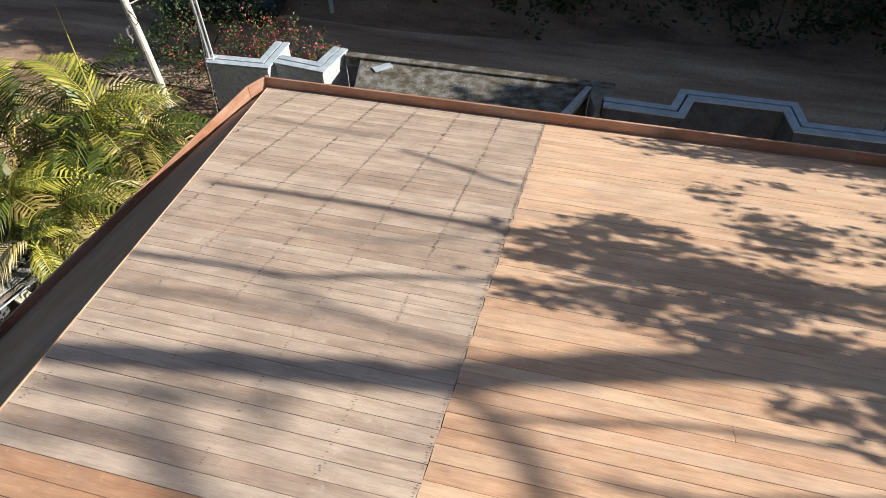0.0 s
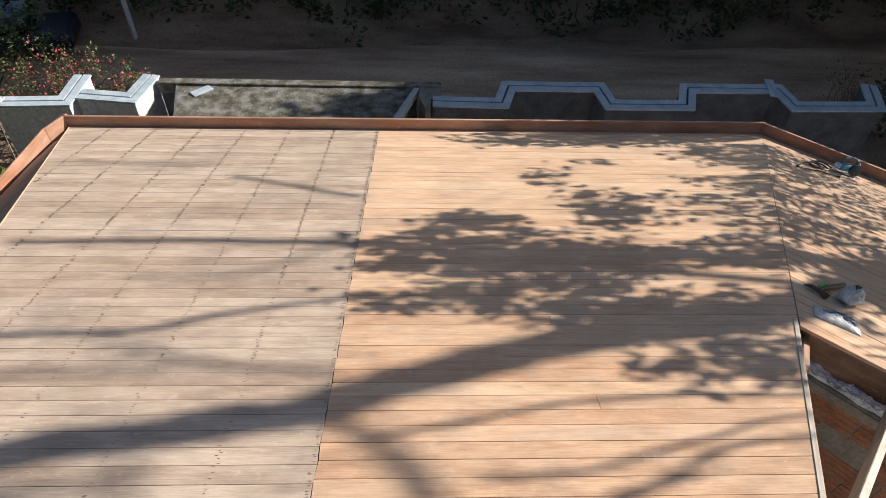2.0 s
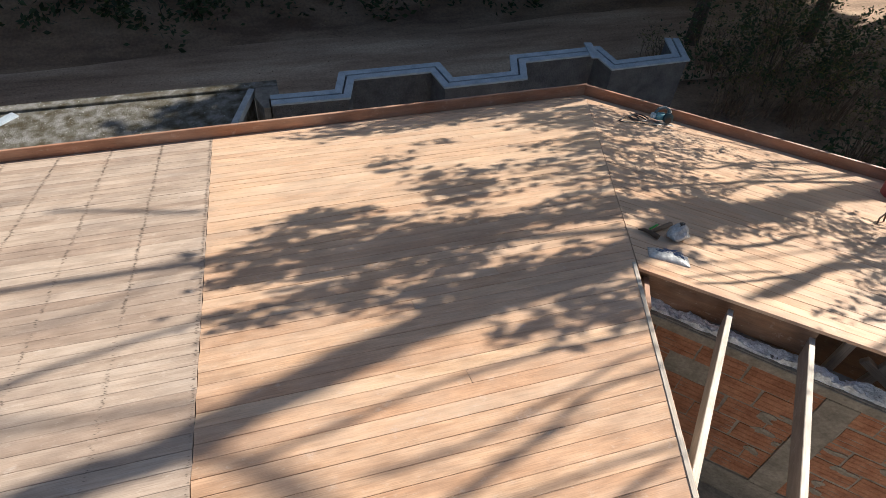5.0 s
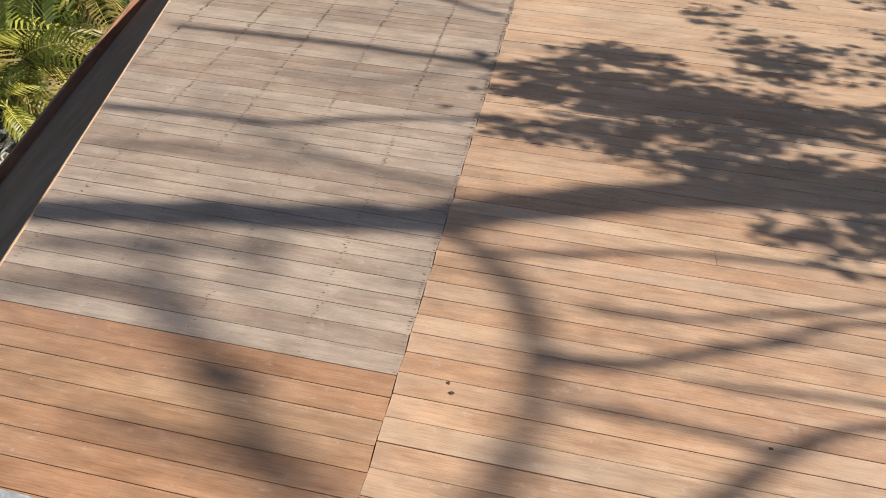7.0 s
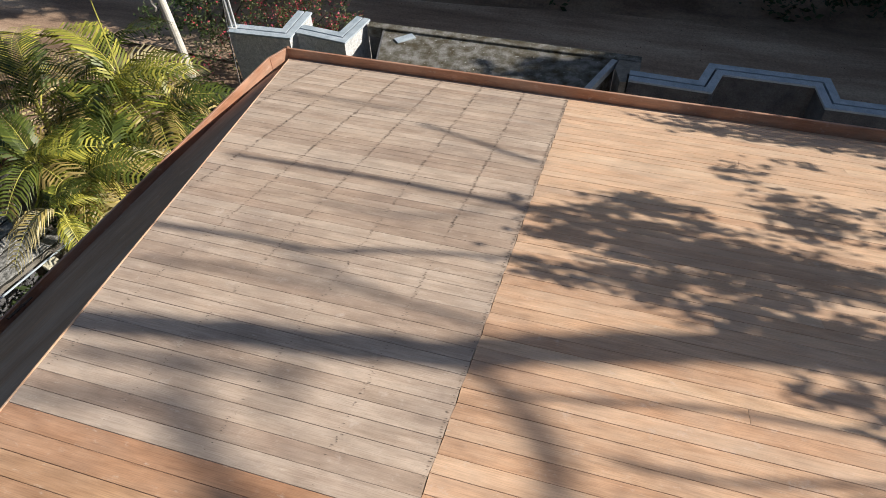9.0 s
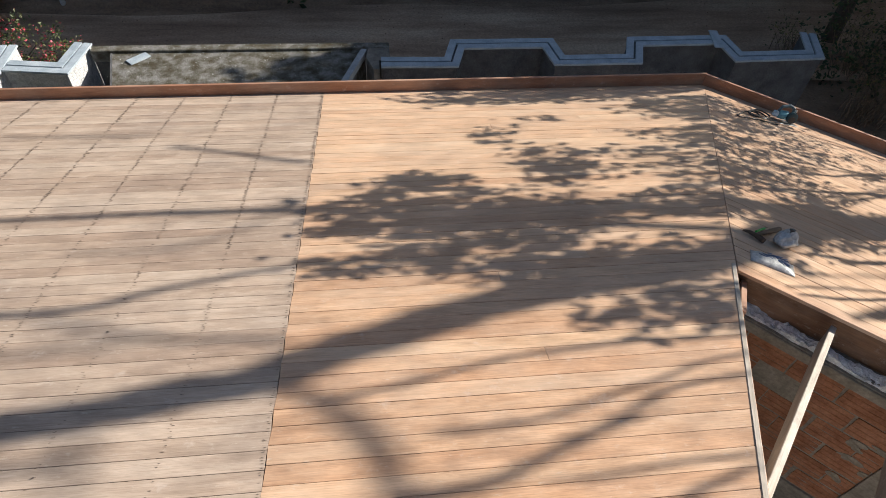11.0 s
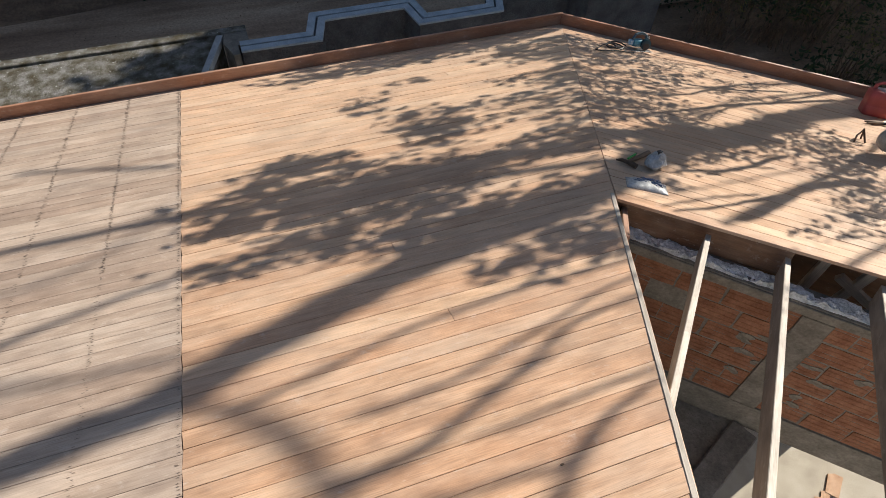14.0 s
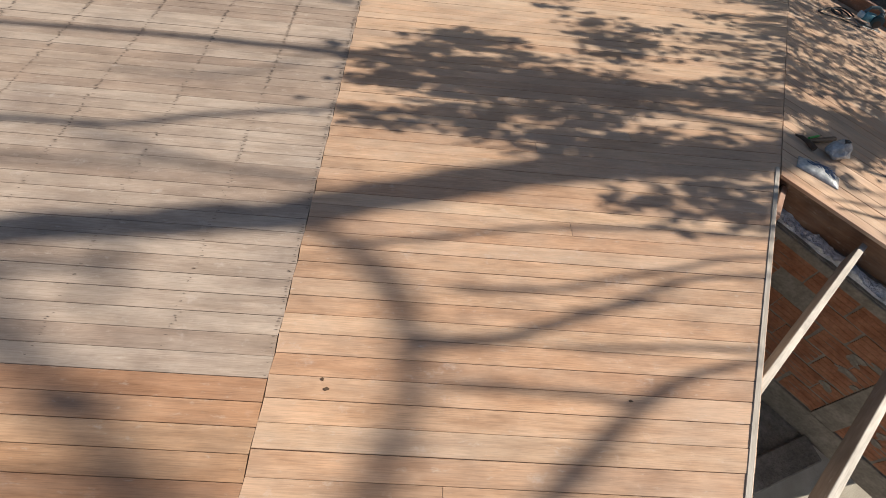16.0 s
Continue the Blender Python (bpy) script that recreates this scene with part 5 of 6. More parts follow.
for gy in (-7.0, -5.0, -3.0, -1.0, 1.0, 3.0):
    for k in range(8):
        q = Vector((9.0 + 1.5 * k + CN.uniform(-0.4, 0.4), gy + CN.uniform(-0.6, 0.6), -5.6)) + SUN * CN.uniform(13.0, 15.0)
        beside.append((q.x - 27.0, q.y - 2.0, q.z - ground_z(27.0, 2.0), CN.uniform(1.2, 1.6)))
leaf_mass("bush", "dark shrub at the foot of the tall tree", "bush", [(16.2, 2.0, -5.7, 1.2), (14.4, 0.2, -5.9, 1.0), (15.0, 3.6, -5.8, 1.2), (13.2, 2.0, -6.0, 1.0)], 30, 0.16, 0.12, LEAF_DARK, 24)
grove_tree(27.0, 2.0, 7.5, beside, 72, "unseen wide-crowned tree added to shade the yard beside the house")


def stem_shrub(x, y, h, wide, count, leaves, seed):
    """A thin shrub: many bare leaning stems with a few leaves near their tips."""
    rng = np.random.default_rng(seed)
    z = ground_z(x, y)
    t = thing("shrub", "half-bare shrub of thin brown stems in deep shade", "shrub", pose(x, y, z), "shrubs in the yard")
    b, tips = bmesh.new(), []
    for _ in range(count):
        a, lean = rng.uniform(0, 6.28), rng.uniform(0.1, 1.0)
        foot = Vector((rng.normal(0, wide * 0.3), rng.normal(0, wide * 0.3), -0.05))
        top = foot + Vector((math.cos(a) * lean * wide, math.sin(a) * lean * wide, h * rng.uniform(0.55, 1.0)))
        mid = foot.lerp(top, 0.5) + Vector((rng.normal(0, 0.1), rng.normal(0, 0.1), 0.1))
        tube([foot, mid, top], [0.014, 0.010, 0.003], 4, b)
        for _ in range(2):
            q = mid.lerp(top, rng.uniform(0.1, 0.9))
            e = q + Vector((rng.normal(0, 0.3), rng.normal(0, 0.3), rng.uniform(0.05, 0.4)))
            tube([q, e], [0.007, 0.002], 4, b)
            tips.append(np.array(e))
        tips.append(np.array(top))
    tagged(part("stem", b, TWIG, t), kind="stuff")
    tips = np.array(tips)
    c = tips[rng.integers(0, len(tips), leaves)] + rng.normal(0, 0.16, (leaves, 3))
    tagged(part("leaf", leaves_mesh("leaf", c, 0.075, rng, 0.3, 0.5), LEAF_OLIVE, t), kind="stuff")


for x, y, h, w, n, lv, sd in ((14.2, 7.4, 2.2, 0.9, 40, 500, 1), (15.8, 6.8, 2.3, 1.0, 44, 700, 2), (17.2, 6.4, 2.4, 1.1, 44, 900, 3), (16.6, 8.8, 2.6, 1.1, 40, 900, 4), (18.6, 8.4, 2.6, 1.2, 40, 900, 5),
                              (15.2, 9.6, 2.4, 1.0, 36, 800, 6), (18.0, 10.6, 2.6, 1.2, 36, 900, 7), (16.4, 4.2, 2.2, 1.0, 40, 600, 8), (18.2, 3.4, 2.4, 1.1, 40, 700, 9), (13.0, 9.8, 1.6, 0.8, 30, 400, 10)):
    stem_shrub(x, y, h, w, n, lv, 700 + sd)
# tall trees added close behind the neighbouring house to cut its sky light
for x, y, h in ((-15.5, -5.5, 13), (-14.5, -11.5, 13), (-19.0, 1.0, 13), (-10.5, -14.0, 12)):
    bl = [(CN.uniform(-2.6, 3.4), CN.uniform(-3.0, 3.0), h * CN.uniform(0.42, 0.95), CN.uniform(1.6, 2.3)) for _ in range(12)]
    grove_tree(x, y, h, bl, int(-x * 7 - y * 13) + 900, "tall dark tree added behind the tiled house to block the sky")
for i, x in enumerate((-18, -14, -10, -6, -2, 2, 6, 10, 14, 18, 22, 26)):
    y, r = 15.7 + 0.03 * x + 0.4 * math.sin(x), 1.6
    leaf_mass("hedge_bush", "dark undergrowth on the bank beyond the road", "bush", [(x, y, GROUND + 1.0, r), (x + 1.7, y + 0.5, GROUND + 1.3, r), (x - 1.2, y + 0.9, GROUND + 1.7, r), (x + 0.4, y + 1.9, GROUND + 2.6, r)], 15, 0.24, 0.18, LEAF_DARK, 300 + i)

# ---- neighbour's tiled roof, water tank and poles on the side ----
SLOPE_N = radians(8.0)
GUT = Vector((-8.58, -0.52, -4.27))
RUN = Vector((0.215, 0.9766, 0.0)).normalized()              # along the gutter, away from the viewer
UPW = (Vector((-0.9766, 0.215, 0.0)) * math.cos(SLOPE_N) + Vector((0, 0, math.sin(SLOPE_N)))).normalized()
NRM = RUN.cross(UPW)
NEIGH = Matrix(((RUN.x, UPW.x, NRM.x, GUT.x), (RUN.y, UPW.y, NRM.y, GUT.y), (RUN.z, UPW.z, NRM.z, GUT.z), (0, 0, 0, 1)))
neighbour = thing("neighbour_house", "low neighbouring house under stepped grey cement tiles", "house", pose(-10.5, -3.0, GROUND))
inv_n = neighbour.matrix_basis.inverted()
W_ROOF = 2.5
# dark render here stands in for the deep shade below the gutter
part("wall", prism([(-9.5, -0.65), (-13.6, 0.2), (-15.0, -7.0), (-10.9, -7.9)], GROUND, -4.55), PLASTER, neighbour, "dark grey wall, the shade under the eave put into its colour", m=inv_n)
rb = prism([(-6.5, -0.02), (0.30, -0.02), (-0.5, W_ROOF), (-6.5, W_ROOF)], -0.07, -0.014)
rb.transform(NEIGH)
roof_n = part("roof", rb, MORTAR, neighbour, m=inv_n)
BACK = NEIGH @ pose(0, W_ROOF, 0, -26) 
rb = prism([(-6.5, 0.0), (-0.6, 0.0), (-0.6, 2.6), (-6.5, 2.6)], -0.07, -0.014)
rb.transform(BACK)
roof_b = part("roof", rb, ROOF_TILE, neighbour, "far slope of grey tiles", inv_n)
part("ridge_cap", tube([NEIGH @ Vector((u, W_ROOF, 0.01)) for u in (-6.5, -5.0, -4.0, -3.0, -2.0, -1.2)], [0.05, 0.07, 0.05, 0.075, 0.06, 0.06], 10), RIDGE, roof_n, "stained mortared ridge")
# long stepped courses, each lapping the one below
NR = np.random.default_rng(4)


def course_panel(length, wide):
    b = bmesh.new()
    n = 4
    rows = [[b.verts.new((length * k / n, y + (NR.normal(0, 0.009) if y <= 0 else 0), z + NR.normal(0, 0.003))) for k in range(n + 1)]
            for y, z in ((0.0, -0.02), (-0.004, 0.044), (0.012, 0.050), (wide * 0.5, 0.03), (wide, 0.0), (wide, -0.02))]
    for r0, r1 in zip(rows, rows[1:]):
        for k in range(n):
            f = b.faces.new((r0[k], r0[k + 1], r1[k + 1], r1[k]))
            # the front riser of each course takes the near-black second material
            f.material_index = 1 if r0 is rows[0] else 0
    b.faces.new([r[0] for r in rows])
    b.faces.new([r[-1] for r in rows][::-1])
    bmesh.ops.recalc_face_normals(b, faces=b.faces)
    return b


panel_meshes = [mesh_of(course_panel(0.515 + 0.004 * j, 0.28), "tile") for j in range(4)]
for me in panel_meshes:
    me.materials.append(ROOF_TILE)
    me.materials.append(RISER_BLACK)
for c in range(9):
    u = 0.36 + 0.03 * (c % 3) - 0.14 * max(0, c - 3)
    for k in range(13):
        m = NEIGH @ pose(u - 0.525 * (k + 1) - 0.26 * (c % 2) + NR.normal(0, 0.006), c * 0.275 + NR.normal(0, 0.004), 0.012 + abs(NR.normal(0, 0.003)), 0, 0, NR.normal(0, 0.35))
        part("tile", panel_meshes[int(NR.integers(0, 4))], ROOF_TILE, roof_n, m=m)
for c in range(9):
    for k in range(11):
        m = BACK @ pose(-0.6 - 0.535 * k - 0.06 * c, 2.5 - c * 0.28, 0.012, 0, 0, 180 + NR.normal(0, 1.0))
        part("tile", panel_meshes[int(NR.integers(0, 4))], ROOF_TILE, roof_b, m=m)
part("gutter", tube([NEIGH @ Vector((u, -0.12, -0.03)) for u in (0.35, -0.5, -1.35)], 0.018, 8), COPING, roof_n, "thin pale gutter")
for u in (-0.30, -1.60, -2.30):
    part("rafter_end", box((-0.13, -0.36, -0.20), (0.13, -0.06, -0.1), 0.012), CREAM_PAINT, neighbour, "cream-painted rafter end", inv_n @ NEIGH @ pose(u, 0, 0, 0, 0, NR.normal(0, 4)))

# dark sheet shaped to the house's cast shadow; its colour deepens that shade
shade_sheet = thing("shade_soil", "near-black soil sheet over the lower tiles, deepening the house's shadow", "soil", Matrix.Translation(GUT))
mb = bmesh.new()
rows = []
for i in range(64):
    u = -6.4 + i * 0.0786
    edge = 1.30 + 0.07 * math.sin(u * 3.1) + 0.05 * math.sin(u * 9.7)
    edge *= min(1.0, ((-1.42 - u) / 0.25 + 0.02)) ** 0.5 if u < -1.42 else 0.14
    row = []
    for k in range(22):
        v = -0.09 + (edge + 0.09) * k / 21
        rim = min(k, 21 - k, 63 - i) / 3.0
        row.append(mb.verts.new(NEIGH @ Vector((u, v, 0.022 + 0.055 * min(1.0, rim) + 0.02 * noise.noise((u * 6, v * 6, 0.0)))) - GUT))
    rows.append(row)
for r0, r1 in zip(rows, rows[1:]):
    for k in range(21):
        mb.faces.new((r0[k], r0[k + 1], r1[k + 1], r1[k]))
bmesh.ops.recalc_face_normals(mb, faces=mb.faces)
part("soil", smooth(mesh_of(mb, "soil")), SHADE_SOIL, shade_sheet)
weeds = []
WR = np.random.default_rng(8)
for _ in range(1500):
    u, v = -6.4 + 4.9 * WR.random(), 1.75 * WR.random() - 0.12
    rim = 1.45 + 0.12 * math.sin(u * 4.0) + WR.normal(0, 0.06)
    if v > rim or u > -1.42 + 0.08 * math.sin(v * 7.0) + WR.normal(0, 0.04):
        continue
    weeds.append(NEIGH @ Vector((u, v, 0.07 + 0.06 * WR.random())))
for _ in range(1500):
    u, v = -6.3 + 3.6 * WR.random(), -0.4 + 0.75 * WR.random() ** 1.5
    weeds.append(NEIGH @ Vector((u, v, 0.03 + 0.22 * WR.random() ** 2)))
mat = thing("weeds", "dry twigs and sparse dark weeds on the shaded tiles", "weeds", Matrix.Translation(GUT))
tagged(part("leaf", leaves_mesh("leaf", np.array(weeds) - np.array(GUT), 0.06, WR, 0.6, 0.35), LEAF_DARK, mat), kind="stuff")
for k in range(20):
    u, v = WR.uniform(-4.5, -1.9), WR.uniform(0.1, 1.2)
    a = WR.uniform(0, 6.28)
    pts = [NEIGH @ Vector((u + math.cos(a + 0.3 * i) * 0.16 * i, v + math.sin(a + 0.3 * i) * 0.12 * i, 0.13 + 0.03 * math.sin(i))) - GUT for i in range(6)]
    part("twig", tube(pts, [0.007 - 0.0009 * i for i in range(6)], 4), TWIG, mat)

tank = thing("water_tank", "round blue water tank with a dirty pale lid", "water tank", pose(-11.80, 0.20, -4.05))
part("body", lathe([(0.40, -0.12), (0.415, 0.02), (0.455, 0.34), (0.475, 0.36), (0.52, 0.72), (0.515, 0.75)], 36), TANK_BLUE, tank)
lid = part("lid", lathe([(0.555, 0.72), (0.56, 0.77), (0.53, 0.81), (0.3, 0.84), (0.03, 0.85)], 36), TANK_LID, tank, "dirty pale lid")
for a in (20, 80, 140):
    part("rib", box((-0.47, -0.03, 0.80), (0.47, 0.03, 0.86), 0.01), TANK_LID, lid, m=pose(0, 0, 0, 0, 0, a))
stand = thing("tank_stand", "masonry pier under the water tank", "pier", pose(-11.80, 0.20, GROUND))
part("pier", box((-0.55, -0.55, 0), (0.55, 0.55, 2.55), 0.01), MORTAR, stand)
for i in range(11):
    s = i / 10
    t = thing("roof_tile", "old red clay tile in a leaning row", "roof tile", pose(-11.25 + 0.95 * s + NR.normal(0, 0.03), -0.12 + 0.75 * s, -3.80 - 0.1 * s, 50 + NR.normal(0, 14), NR.normal(0, 12), 40 + NR.normal(0, 22)), "row of red tiles")
    part("shell", tube([(0, -0.05, 0), (0, 0.12, 0.015), (0, 0.3, 0.0)], [0.075, 0.085, 0.09], 9), OLD_TILE, t)
ledge = thing("tile_ledge", "narrow masonry ledge carrying red tiles", "ledge", pose(-10.77, 0.26, GROUND, 0, 0, 38))
part("masonry", box((-0.75, -0.14, 0), (0.75, 0.14, 2.78), 0.01), MORTAR, ledge)

pole = thing("pole", "old white-painted wooden utility pole", "pole", pose(-11.18, 7.18, GROUND))
part("shaft", tube([(0.06, 0, 0), (0.05, 0, 1.2), (0.0, 0.01, 2.4), (-0.06, 0, 3.52), (-0.07, 0, 3.56)], [0.12, 0.115, 0.105, 0.1, 0.085], 12), POLE_WHITE, pole)
part("clamp", tube([(-0.11, -0.1, 2.85), (-0.2, -0.12, 2.8), (-0.22, -0.12, 2.62), (-0.15, -0.12, 2.5), (-0.2, -0.14, 2.4)], [0.03, 0.035, 0.035, 0.03, 0.02], 8), POLE_WHITE, pole, "white insulator clamp")
part("wire_loop", tube([(0.03, -0.1, 3.3), (0.16, -0.14, 3.2), (0.24, -0.14, 3.02), (0.14, -0.14, 2.92), (0.06, -0.13, 3.05), (0.02, -0.12, 3.2)], 0.012, 5), BLACK, pole)
part("drop_wire", tube([(0.05, 0.02, 3.4), (0.5, 0.5, 3.55), (1.1, 1.2, 4.1), (1.6, 2.0, 5.0)], 0.018, 5), TANK_LID, pole, "pale service wire")
far_pole = thing("far_pole", "slender grey pole on the bank beyond the road", "pole", pose(-8.92, 14.2, GROUND))
part("shaft", tube([(0, 0, -0.2), (0, 0, 3), (0, 0, 8)], [0.085, 0.08, 0.07], 10), GALVANISED, far_pole)
mast = thing("service_mast", "slender galvanised steel mast at the wall end", "mast", pose(-9.20, 7.06, FENCE_TOP + 0.004))
part("shaft", tube([(0, 0, 0), (0, 0, 3), (0, 0, 6.5)], 0.05, 10), GALVANISED, mast)
part("shaft", tube([(0.10, 0.02, 0), (0.10, 0.02, 3), (0.10, 0.02, 6.5)], 0.028, 8), GALVANISED, mast, "thinner second pipe")
part("base_plate", box((-0.1, -0.1, 0), (0.16, 0.1, 0.012), 0.002), GALVANISED, mast)
part("cable", tube([(0.04, -0.05, 1.2), (0.3, -0.6, 0.2), (0.9, -1.6, -0.9), (1.7, -2.9, -1.9)], 0.009, 5), BLACK, mast)
part("cable", tube([(-0.02, -0.26, -2.0), (-0.03, -0.25, -0.1), (-0.03, -0.06, 0.3), (0.0, -0.065, 3.0), (0.0, -0.06, 6.0)], 0.012, 5), BLACK, mast)
cable = thing("overhead_cable", "two thin sagging wires running to the ridge", "cable", pose(-11.62, -0.15, -3.5))
for o in (0.0, 0.14):
    part("wire", tube([(0.2, 0.25, 0.05 + o * 0.3), (-0.3 - o, -1.4, 0.12), (-0.6 - o, -3.2, 0.05)], 0.009, 5), TANK_LID, cable)
branch = thing("parked_car", "dark blue car under the trees beyond the wall", "car", pose(-12.4, 13.2, GROUND, 0, 0, 12))
cb0 = box((-2.0, -0.85, 0.28), (2.0, 0.85, 0.85), 0.12)
part("body", cb0, plain("dark_blue_paint", (0.012, 0.018, 0.035), 0.3, 0.2), branch)
part("cabin", box((-1.1, -0.74, 0.85), (0.9, 0.74, 1.38), 0.16), plain("dark_glass", (0.012, 0.014, 0.016), 0.08), branch, "dark glazed cabin")
for wx in (-1.25, 1.25):
    for wy in (-0.8, 0.8):
        part("wheel", tube([(wx, wy - 0.1, 0.31), (wx, wy + 0.1, 0.31)], 0.31, 18), BLACK, branch)

# ---- tools left on the corner slope ----


def on_slope(x, y, turn=0.0, lift=0.0):
    """A frame lying on the corner slope, its x turned from east."""
    nzr = RIGHT.to_3x3() @ Vector((0, 0, 1))
    ax = Vector((math.cos(radians(turn)), math.sin(radians(turn)), 0))
    ax = (ax - nzr * ax.dot(nzr)).normalized()
    ay = nzr.cross(ax)
    o = Vector((x, y, 0.869 - 0.2065 * x - 0.2439 * y)) + nzr * (0.003 + lift)
    return Matrix(((ax.x, ay.x, nzr.x, o.x), (ax.y, ay.y, nzr.y, o.y), (ax.z, ay.z, nzr.z, o.z), (0, 0, 0, 1)))


saw = thing("circular_saw", "teal electric circular saw with a black cord on the boards", "power saw", on_slope(4.73, -0.80, -4) @ Matrix.Scale(0.80, 4))
part("base_plate", box((-0.15, -0.09, 0.0), (0.16, 0.07, 0.006), 0.002), STEEL, saw, "steel base plate")
part("motor", tube([(-0.11, 0.03, 0.085), (-0.1, 0.03, 0.085), (0.02, 0.03, 0.085), (0.03, 0.03, 0.085)], [0.04, 0.052, 0.055, 0.045], 16), TEAL, saw)
part("blade_guard", tube([(0.06, -0.055, 0.085), (0.06, -0.05, 0.085), (0.06, -0.01, 0.085), (0.06, -0.005, 0.085)], [0.05, 0.072, 0.072, 0.05], 24), DARK_TEAL, saw, "dark blade guard")
part("blade", tube([(0.06, -0.060, 0.06), (0.06, -0.057, 0.06)], 0.045, 32), BLACK, saw, "dark round blade hub")
part("handle", tube([(-0.12, 0.03, 0.12), (-0.09, 0.03, 0.19), (0.0, 0.03, 0.215), (0.07, 0.03, 0.19), (0.09, 0.03, 0.13)], [0.02, 0.021, 0.021, 0.02, 0.022], 10), SLATE, saw, "slate-blue D handle")
part("front_grip", tube([(0.1, 0.0, 0.14), (0.13, 0.06, 0.16)], 0.017, 10), BLACK, saw)
part("label_plate", box((-0.17, -0.005, 0.05), (-0.11, 0.065, 0.12), 0.012), PALE_BLUE, saw, "pale blue rear housing")
cord = [(-0.17, 0.03, 0.05), (-0.24, 0.10, 0.10), (-0.33, 0.13, 0.09), (-0.42, 0.09, 0.04), (-0.40, 0.0, 0.012), (-0.30, -0.07, 0.01), (-0.22, -0.03, 0.03),
        (-0.27, 0.06, 0.07), (-0.37, 0.10, 0.07), (-0.45, 0.05, 0.02), (-0.41, -0.04, 0.01), (-0.31, -0.02, 0.02), (-0.33, 0.07, 0.06), (-0.44, 0.09, 0.03),
        (-0.53, 0.01, 0.01), (-0.60, -0.08, 0.01), (-0.67, -0.14, 0.01), (-0.62, -0.18, 0.01), (-0.50, -0.15, 0.01), (-0.38, -0.14, 0.01), (-0.26, -0.17, 0.01), (-0.17, -0.2, 0.012)]
for _ in range(2):
    # rounded into easy loops
    pts = [Vector(p) for p in cord]
    cord = [pts[0]] + [q for a, b in zip(pts, pts[1:]) for q in (a.lerp(b, 0.25), a.lerp(b, 0.75))] + [pts[-1]]
cord = [Vector((p.x * 1.12, p.y, 0.012 + (p.z - 0.012) * 0.5)) for p in cord]
part("cord", tube(cord, 0.0095, 6), BLACK, saw, "black looped cord")

hammer = thing("hammer", "old claw hammer with a dark worn handle", "hammer", on_slope(3.04, -3.10, 25))
part("handle", tube([(-0.10, 0, 0.018), (0.0, 0, 0.018), (0.12, 0, 0.018), (0.19, 0, 0.018)], [0.011, 0.015, 0.018, 0.017], 10), TOOL_WOOD, hammer)
part("head", tube([(-0.115, -0.075, 0.02), (-0.115, -0.045, 0.022), (-0.115, 0.0, 0.022), (-0.12, 0.04, 0.02), (-0.135, 0.075, 0.01)], [0.019, 0.019, 0.014, 0.013, 0.005], 10), RUST, hammer, "rusty claw head")
pencil = thing("marker", "bright green marker pen beside the hammer", "pen", on_slope(3.04, -3.055, 30))
part("barrel", tube([(-0.05, 0, 0.008), (0.06, 0, 0.008), (0.075, 0, 0.008)], [0.008, 0.008, 0.005], 10), GREEN, pencil)
part("tip", tube([(0.075, 0, 0.008), (0.095, 0, 0.008)], [0.005, 0.002], 8), BLACK, pencil)

bag = bmesh.new()
bmesh.ops.create_icosphere(bag, subdivisions=3, radius=1.0)
for v in bag.verts:
    k = 1 - 0.45 * max(0, v.co.z) ** 1.2
    v.co = Vector((v.co.x * 0.088 * k, v.co.y * 0.07 * k, v.co.z * (0.085 if v.co.z > 0 else 0.05) + 0.045))
    v.co += noise.cell_vector(v.co * 13.0) * 0.008 + noise.noise_vector(v.co * 24.0) * 0.02
    v.co.z = max(v.co.z, 0.0)
nail_bag = thing("nail_bag", "crumpled dusty white bag of nails", "bag", on_slope(3.12, -3.215, 10))
part("sack", mesh_of(bag, "sack"), BAG, nail_bag)
part("opening", prism([(-0.022, -0.012), (0.0, -0.02), (0.024, -0.008), (0.018, 0.012), (-0.012, 0.014)], 0.105, 0.132), BLACK, nail_bag, "dark open mouth")
pk = bmesh.new()
bmesh.ops.create_grid(pk, x_segments=26, y_segments=12, size=1.0)
for v in pk.verts:
    e = max(0.0, (1 - v.co.x ** 4) * (1 - v.co.y ** 4))
    v.co = Vector((v.co.x * 0.12, v.co.y * 0.062, 0.003 + 0.028 * e + 0.008 * e * noise.noise(v.co * 6.0)))
geo = bmesh.ops.extrude_face_region(pk, geom=pk.faces[:])
for v in [g for g in geo["geom"] if isinstance(g, bmesh.types.BMVert)]:
    v.co.z = 0.0
bmesh.ops.recalc_face_normals(pk, faces=pk.faces)
packet = thing("packet", "flat milky plastic packet of blued nails", "packet", on_slope(2.905, -3.425, -30) @ Matrix.Diagonal((1.12, 1.15, 1.0, 1)))
part("pouch", smooth(mesh_of(pk, "pouch")), CLEAR_BAG, packet)
NR = np.random.default_rng(31)
steel_blue = plain("blued_steel", (0.10, 0.15, 0.26), 0.35, 0.6)
for _ in range(26):
    q0 = Vector((NR.uniform(-0.095, 0.05), NR.uniform(0.0, 0.045), 0.031))
    d = Vector((math.cos(NR.normal(0, 0.5)), math.sin(NR.normal(0, 0.5)), 0)) * 0.045
    part("nail", tube([q0, q0 + d], 0.0024, 5), steel_blue, packet)

